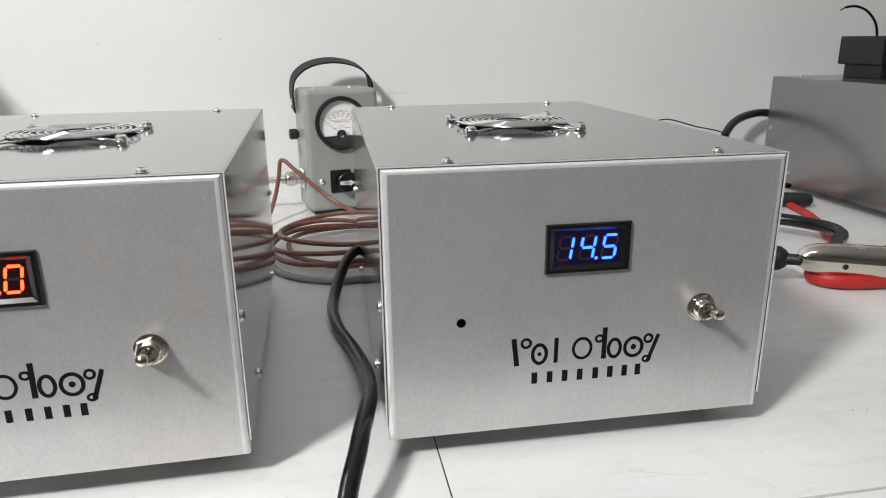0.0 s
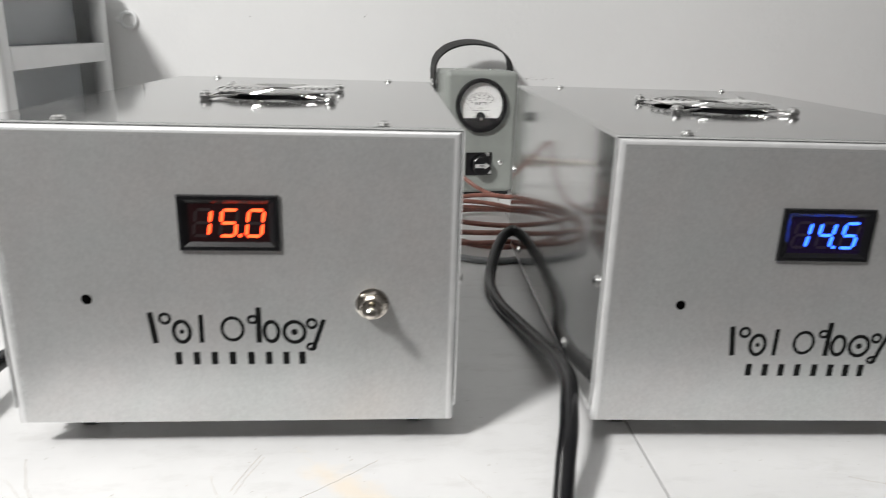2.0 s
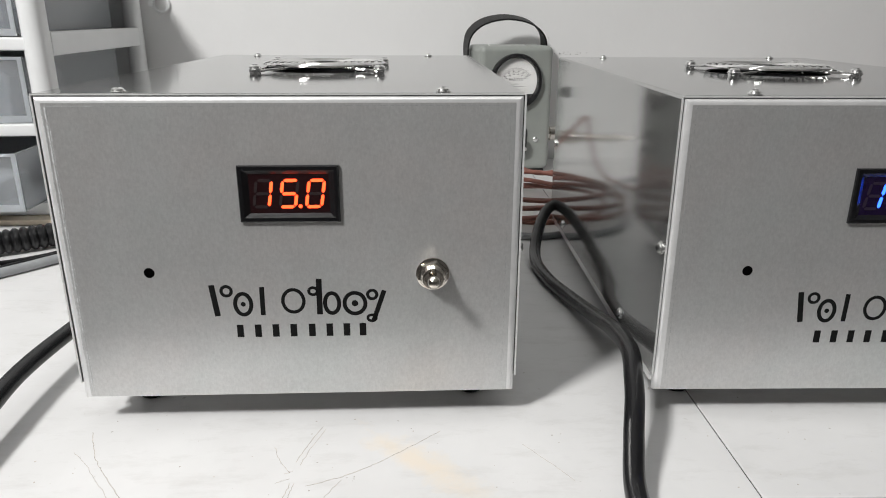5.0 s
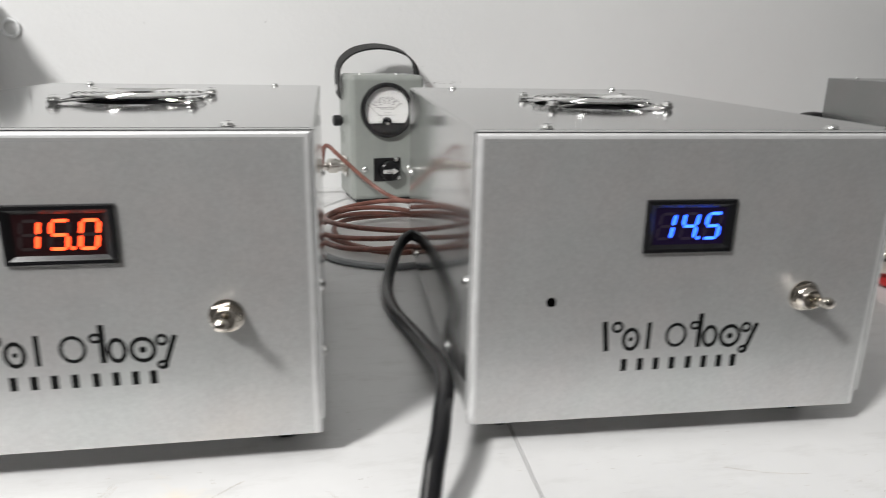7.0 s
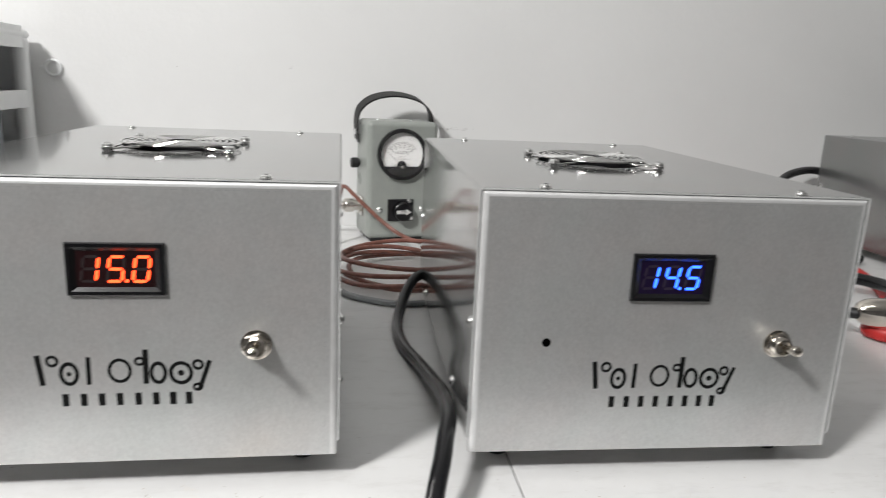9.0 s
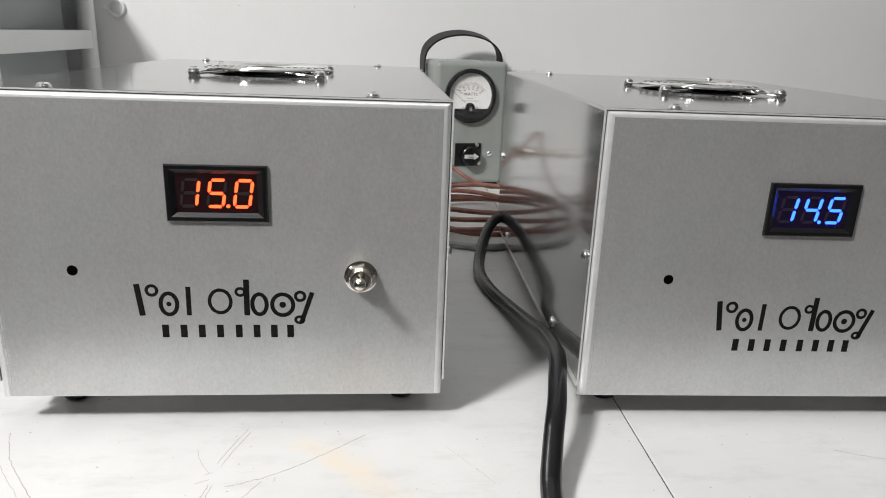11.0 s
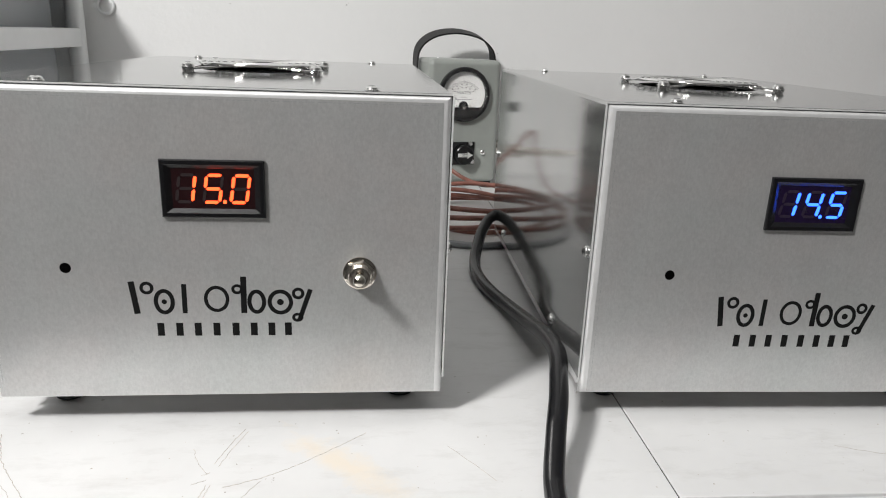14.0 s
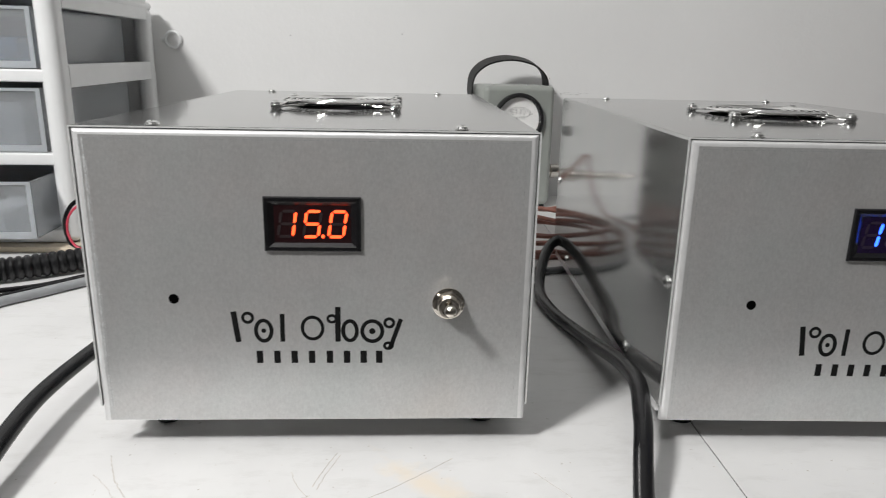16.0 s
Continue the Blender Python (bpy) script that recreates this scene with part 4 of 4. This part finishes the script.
pts = [(0.235, 0.96, 0.0034), (0.262, 0.93, 0.0034), (0.262, 0.875, 0.0034), (0.235, 0.832, 0.0034), (0.195, 0.812, 0.0034), (0.160, 0.820, 0.0034), (0.128, 0.846, 0.0034), (0.113, 0.89, 0.0034), (0.108, 0.95, 0.0034), (0.09, 1.02, 0.0034), (0.06, 1.06, 0.0034), (-0.02, 1.05, 0.0034)]
cable("grey_cable", pts, 0.0033, GREY_CABLE, "thin grey cable lying under the brown coil", 8, 10)
bm = bm_new()
lathe(bm, (0.1235, 1.127, 0.047), (-1, -0.03, 0), [(0, 0), (0.0060, 0), (0.0060, 0.006), (0.0046, 0.007), (0.0046, 0.040), (0.0060, 0.041), (0.0060, 0.055), (0.0035, 0.056), (0.003, 0.075), (0, 0.076)], 18)
single("coax_adapter", bm, BRASS, "nickel coaxial adapter joined to the wattmeter plug", "connector")

# ---- cables beside the blue-display box ----
cable("battery_cable", [(0.395, 0.829, 0.05), (0.45, 0.90, 0.035), (0.55, 0.965, 0.016), (0.628, 0.919, 0.021), (0.695, 0.885, 0.021), (0.73, 0.839, 0.021), (0.727, 0.803, 0.021), (0.700, 0.776, 0.021), (0.674, 0.745, 0.022), (0.664, 0.712, 0.024)], 0.0070, CABLE_BLACK, "thick black battery cable bent into a loop", 10, 14)
cable("red_strap_cable", [(0.44, 0.86, 0.03), (0.52, 1.00, 0.012), (0.64, 1.09, 0.012), (0.800, 1.13, 0.005), (0.838, 1.09, 0.005), (0.815, 1.023, 0.005), (0.792, 0.934, 0.005), (0.743, 0.833, 0.005), (0.702, 0.768, 0.005), (0.682, 0.738, 0.005)], 0.008, RED_CABLE, "flat red battery cable crossing the table", 10, 14, (0.0062, 0.0040))
cable("red_strap_cable", [(0.90, 0.76, 0.022), (0.82, 0.765, 0.022), (0.75, 0.755, 0.017), (0.69, 0.745, 0.0085), (0.650, 0.738, 0.0085), (0.629, 0.722, 0.0085), (0.637, 0.701, 0.0085), (0.668, 0.692, 0.0085), (0.72, 0.690, 0.0085), (0.80, 0.690, 0.0085), (0.90, 0.70, 0.0085)], 0.008, RED_CABLE, "flat red battery cable bent under the clamp", 10, 14, (0.004, 0.0064))


def clamp():
    ob = thing("battery_clamp", "shiny nickel battery clamp lying on a red cable", "clamp", "", pose(0.614, 0.716, 0.0285, 0, 4, -14))
    bm = bm_new()
    prof = [(0.003, -0.004), (0.0085, -0.002), (0.0125, 0.004), (0.0150, 0.014), (0.0160, 0.03), (0.0165, 0.06), (0.0175, 0.09), (0.0185, 0.13), (0.0178, 0.13), (0.0165, 0.09), (0.0155, 0.06), (0.015, 0.03), (0.0138, 0.014), (0.011, 0.005)]
    lathe(bm, (0, 0, 0), (1, 0, 0), prof, 24)
    for v in bm.verts:
        v.co.y *= 0.9
        if v.co.z < -0.006:
            v.co.z = -0.006 + (v.co.z + 0.006) * 0.9
    body = part("shell", bm, NICKEL, ob)
    # raised dark disc in place of a hole: its inner shade as colour
    bm = bm_new()
    lathe(bm, (0.034, -0.0136, -0.002), (0, -1, 0), [(0, 0), (0.0026, 0), (0.0026, 0.0013), (0, 0.0013)], 16)
    part("rivet_hole_shade", bm, DARK, body)
    for x, z in ((0.050, 0.0155), (0.095, 0.0168)):
        bm = bm_new()
        lathe(bm, (x, -0.002, z), (0, 0, 1), [(0.0052, -0.002), (0.0050, 0.0006), (0.0035, 0.0016), (0, 0.0018)], 16)
        part("rivet", bm, STEEL, body)
    bm = bm_new()
    lathe(bm, (-0.024, 0.0144, -0.0060), (1.0, -0.60, 0.14), [(0, -0.012), (0.0080, -0.010), (0.0115, -0.003), (0.0122, 0.004), (0.0114, 0.010), (0.0085, 0.0145), (0.0056, 0.0165), (0.0052, 0.026), (0.0066, 0.029), (0, 0.029)], 20)
    part("rubber_boot", bm, RUBBER, ob, "black rubber boot")


clamp()
bm = bm_new()
lathe(bm, (0.745, 1.03, 0.0105), (1, -0.35, 0), [(0, 0), (0.0055, 0), (0.0062, 0.05), (0.0098, 0.056), (0.0100, 0.090), (0.0080, 0.098), (0.004, 0.101), (0, 0.101)], 18)
single("cable_connector", bm, RUBBER, "black moulded cable connector beside the plain box", "connector")
cable("black_cable", [(0.75, 1.028, 0.0105), (0.68, 1.04, 0.008), (0.58, 1.05, 0.006), (0.48, 1.00, 0.006), (0.42, 0.92, 0.02), (0.40, 0.829, 0.04)], 0.0055, CABLE_BLACK, "black cable running behind the aluminium box")
cable("rear_cable", [(0.905, 1.166, 0.105), (0.885, 1.185, 0.110), (0.855, 1.178, 0.110), (0.815, 1.158, 0.103), (0.782, 1.130, 0.088), (0.755, 1.10, 0.060), (0.735, 1.08, 0.025), (0.70, 1.07, 0.007), (0.60, 1.09, 0.007)], 0.0062, CABLE_BLACK, "black cable leaving the rear of the plain box")

cable("thin_cable", [(0.58, 1.15, 0.004), (0.63, 1.16, 0.040), (0.67, 1.165, 0.090), (0.70, 1.170, 0.107), (0.755, 1.172, 0.094), (0.806, 1.172, 0.081), (0.84, 1.19, 0.05), (0.85, 1.20, 0.004), (0.80, 1.205, 0.004)], 0.0010, CABLE_BLACK, "thin dark cable stretched behind the aluminium boxes")
cable("thin_grey_cable", [(0.43, 0.84, 0.03), (0.52, 0.905, 0.012), (0.610, 0.885, 0.004), (0.648, 0.850, 0.004), (0.640, 0.815, 0.004), (0.600, 0.800, 0.004), (0.53, 0.82, 0.004)], 0.0024, GREY_CABLE, "thin grey cable curving beside the aluminium box")

# ---- the black device on the plain box ----
def device():
    ob = thing("black_device", "small black plastic device on the plain aluminium box", "device", "", pose(0.9080, 1.020, 0.1693))
    bm = bm_new()
    box(bm, (0.026, 0, 0.0185), (0.150, 0.085, 0.058), 0.0025, 3)
    part("housing", bm, BLACK_PLASTIC, ob)
    bm = bm_new()
    box(bm, (0.034, 0.006, 0.0), (0.140, 0.079, 0.019), 0.0015)
    part("base", bm, BLACK_PLASTIC, ob)
    bm = bm_new()
    tube(bm, spline([(0.052, 0.045, 0.056), (0.046, 0.045, 0.075), (0.030, 0.045, 0.091), (0.012, 0.045, 0.0975), (-0.004, 0.045, 0.0965), (-0.0125, 0.045, 0.0925)], 8), lambda i: 0.0017 if i < 34 else 0.0009, 8)
    part("wire_lead", bm, CABLE_BLACK, ob, "bent black wire lead")


device()


# ---- the drawer tower ----
def drawer_tower():
    ob = thing("drawer_tower", "white plastic drawer tower with frosted drawers, lowest pulled out", "drawer unit", "", pose(-0.287 - 0.390 * math.cos(radians(3)), 0.885 - 0.390 * math.sin(radians(3)), 0.006, 0, 0, 3))
    W, D, T = 0.390, 0.312, 0.2610
    post = 0.021
    levels = (0.0, 0.082, 0.165, T - 0.018)
    hts = (0.014, 0.0125, 0.0125, 0.018)
    for x in (0, W - post):
        for y, dy in ((0, 0.029), (D - 0.026, 0.026)):
            bm = bm_new()
            box(bm, (x, y, 0), (x + post, y + dy, T - 0.006), 0.0100, 6)
            part("corner_post", bm, WHITE_PLASTIC, ob)
    for z, hh in zip(levels, hts):
        for x in (0.001, W - 0.009):
            bm = bm_new()
            box(bm, (x, 0.026, max(0.0, z - 0.006)), (x + 0.008, D - 0.023, z + hh + 0.005), 0.0015)
            part("side_rail", bm, WHITE_PLASTIC, ob)
        bm = bm_new()
        box(bm, (0.012, 0.002, z), (W - 0.012, 0.020, z + hh), 0.0025)
        part("front_rail", bm, WHITE_PLASTIC, ob)
        bm = bm_new()
        box(bm, (0.014, 0.016, z + 0.002), (W - 0.014, D - 0.010, z + 0.005))
        part("shelf", bm, WHITE_PLASTIC, ob)
    bm = bm_new()
    box(bm, (0, 0, T - 0.012), (W, D, T), 0.0058, 4)
    part("top_panel", bm, WHITE_PLASTIC, ob)
    bm = bm_new()
    box(bm, (0.02, D - 0.012, 0.005), (W - 0.02, D - 0.009, T - 0.010))
    part("back_panel", bm, WHITE_PLASTIC, ob)
    for k, pull in ((0, 0.045), (1, 0.0), (2, 0.0)):
        z0, z1 = levels[k] + hts[k] + 0.001, levels[k + 1] - (0.006 if k else 0.010)
        xa, xb = post + 0.004, W - post - 0.004
        ya, yb = 0.008 - pull, 0.26 - pull
        t = 0.0022
        bm = bm_new()
        box(bm, (xa, ya, z0), (xb, ya + t, z1), 0.0008, 1)
        dr = part("drawer", bm, FROSTED, ob, "frosted translucent plastic drawer")
        e = 0.0042
        for lo, hi in (((xa, ya - 0.0012, z0), (xa + e, ya - 0.0001, z1)), ((xb - e, ya - 0.0012, z0), (xb, ya - 0.0001, z1)), ((xa + e, ya - 0.0012, z0), (xb - e, ya - 0.0001, z0 + e * 1.6)), ((xa + e, ya - 0.0012, z1 - e * 0.7), (xb - e, ya - 0.0001, z1))):
            bm = bm_new()
            box(bm, lo, hi)
            part("drawer_rim", bm, FROSTED_RIM, dr, "pale thicker rim of the drawer", smooth=False)
        for lo, hi, nm in (((xa, ya + t, z0), (xa + t, yb, z1), "drawer_side"), ((xb - t, ya + t, z0), (xb, yb, z1), "drawer_side"), ((xa + t, ya + t, z0), (xb - t, yb, z0 + t), "drawer_bottom"), ((xa + t, yb - t, z0 + t), (xb - t, yb, z1), "drawer_back")):
            bm = bm_new()
            box(bm, lo, hi)
            part(nm, bm, FROSTED, dr, smooth=False)
    return levels, hts


levels, hts = drawer_tower()
bm = bm_new()
box(bm, (-0.700, 0.868, 0.0), (-0.284, 1.195, 0.0058), 0.001)
single("base_board", bm, BOARD, "thin tan board under the white drawer tower", "board")
rng = random.Random(9)
for k in range(3):
    z0 = 0.006 + levels[k] + hts[k] + 0.0036
    x = -0.690 + 0.06
    mats = (TIN_BLUE, GREY_PARTS, TIN_RED, TIN_BLUE, DARK, GREY_PARTS)
    j = 0
    while x < -0.34:
        ww, hh, dd = rng.uniform(0.025, 0.06), rng.uniform(0.018, 0.048), rng.uniform(0.06, 0.12)
        ww = min(ww, -0.322 - x)
        y = 0.885 + (0.013 if k else -0.033) + rng.uniform(0, 0.008)
        bm = bm_new()
        box(bm, (x, y, z0), (x + ww, y + dd, z0 + hh), 0.003)
        for v in bm.verts:
            v.co += Vector((rng.gauss(0, 0.0008), rng.gauss(0, 0.0008), 0 if v.co.z < z0 + 0.004 else rng.gauss(0, 0.001)))
        single("stored_packet", bm, mats[(j + k) % 6], "small packet stored inside a frosted drawer", "packet", "packets stored in the drawers")
        x += ww + rng.uniform(0.002, 0.012)
        j += 1
bm = bm_new()
box(bm, (-0.445, 0.93, 0.2672), (-0.345, 1.02, 0.2800), 0.002)
single("cardboard_box", bm, BOX_CARD, "flat tan cardboard box on the drawer tower", "box")
bm = bm_new()
tube(bm, [Vector((-0.283 + 0.0105 * math.cos(k), 1.2118, 0.219 + 0.0105 * math.sin(k))) for k in (2 * math.pi * i / 28 for i in range(28))], 0.0022, 8, True)
box(bm, (-0.300, 1.2095, 0.216), (-0.293, 1.2145, 0.222), 0.001)
single("wall_ring", bm, WHITE_PLASTIC, "small white ring hanging on the white wall", "ring")

# ---- wiring on the table by the drawers ----
pts = spline([(-0.62, 0.725, 0.012), (-0.45, 0.742, 0.012), (-0.345, 0.757, 0.012), (-0.295, 0.777, 0.012), (-0.245, 0.812, 0.012), (-0.19, 0.852, 0.012), (-0.12, 0.885, 0.014), (-0.04, 0.875, 0.03), (0.0, 0.829, 0.04)], 26)
bm = bm_new()
tube(bm, pts, lambda i: 0.0112 if i % 3 else 0.0092, 12)
single("cable_loom", bm, BLACK_PLASTIC, "ribbed black corrugated cable loom on the table", "cable")
for name, mat, r, dy, label, col in (
    ("black_wire", CABLE_BLACK, 0.0027, 0.0, "thin black wire lying on the table", 0),
    ("black_wire", CABLE_BLACK, 0.0024, 0.010, "thin black wire crossing over the loom", 1),
    ("red_wire", PINK_WIRE, 0.0019, -0.006, "thin red wire lying beside black wires", 2),
    ("grey_lead", GREY_CABLE, 0.0042, -0.026, "thick grey lead lying on the table", 3)):
    p = [(-0.62, 0.66 + dy, r), (-0.42, 0.685 + dy * 1.1, r), (-0.30, 0.715 + dy, r + (0.004 if col == 1 else 0)), (-0.262, 0.748 + dy, r), (-0.225, 0.790 + dy * 0.9, r), (-0.18, 0.83 + dy * 0.8, r), (-0.11, 0.86 + dy, r + 0.002), (-0.05, 0.865, 0.025 + 0.004 * col), (-0.03, 0.829, 0.04 + 0.006 * col)]
    cable(name, p, r, mat, label, 8, 10)
cable("black_wire", [(-0.09, 0.832, 0.092), (-0.17, 0.840, 0.089), (-0.235, 0.845, 0.079), (-0.267, 0.845, 0.060), (-0.277, 0.845, 0.049), (-0.281, 0.845, 0.037), (-0.280, 0.845, 0.025), (-0.275, 0.845, 0.015), (-0.255, 0.847, 0.009), (-0.20, 0.868, 0.008), (-0.12, 0.900, 0.020), (-0.06, 0.86, 0.035), (-0.05, 0.829, 0.045)], 0.0021, CABLE_BLACK, "thin black wire arching up behind the box", 8, 8)
cable("red_wire", [(-0.09, 0.829, 0.088), (-0.17, 0.836, 0.085), (-0.235, 0.841, 0.075), (-0.2635, 0.842, 0.057), (-0.2735, 0.842, 0.047), (-0.2772, 0.842, 0.036), (-0.276, 0.841, 0.025), (-0.268, 0.840, 0.014), (-0.245, 0.838, 0.010), (-0.19, 0.880, 0.010), (-0.11, 0.905, 0.022), (-0.05, 0.86, 0.040), (-0.04, 0.829, 0.050)], 0.0012, PINK_WIRE, "thin red wire arching beside a black wire", 8, 8)
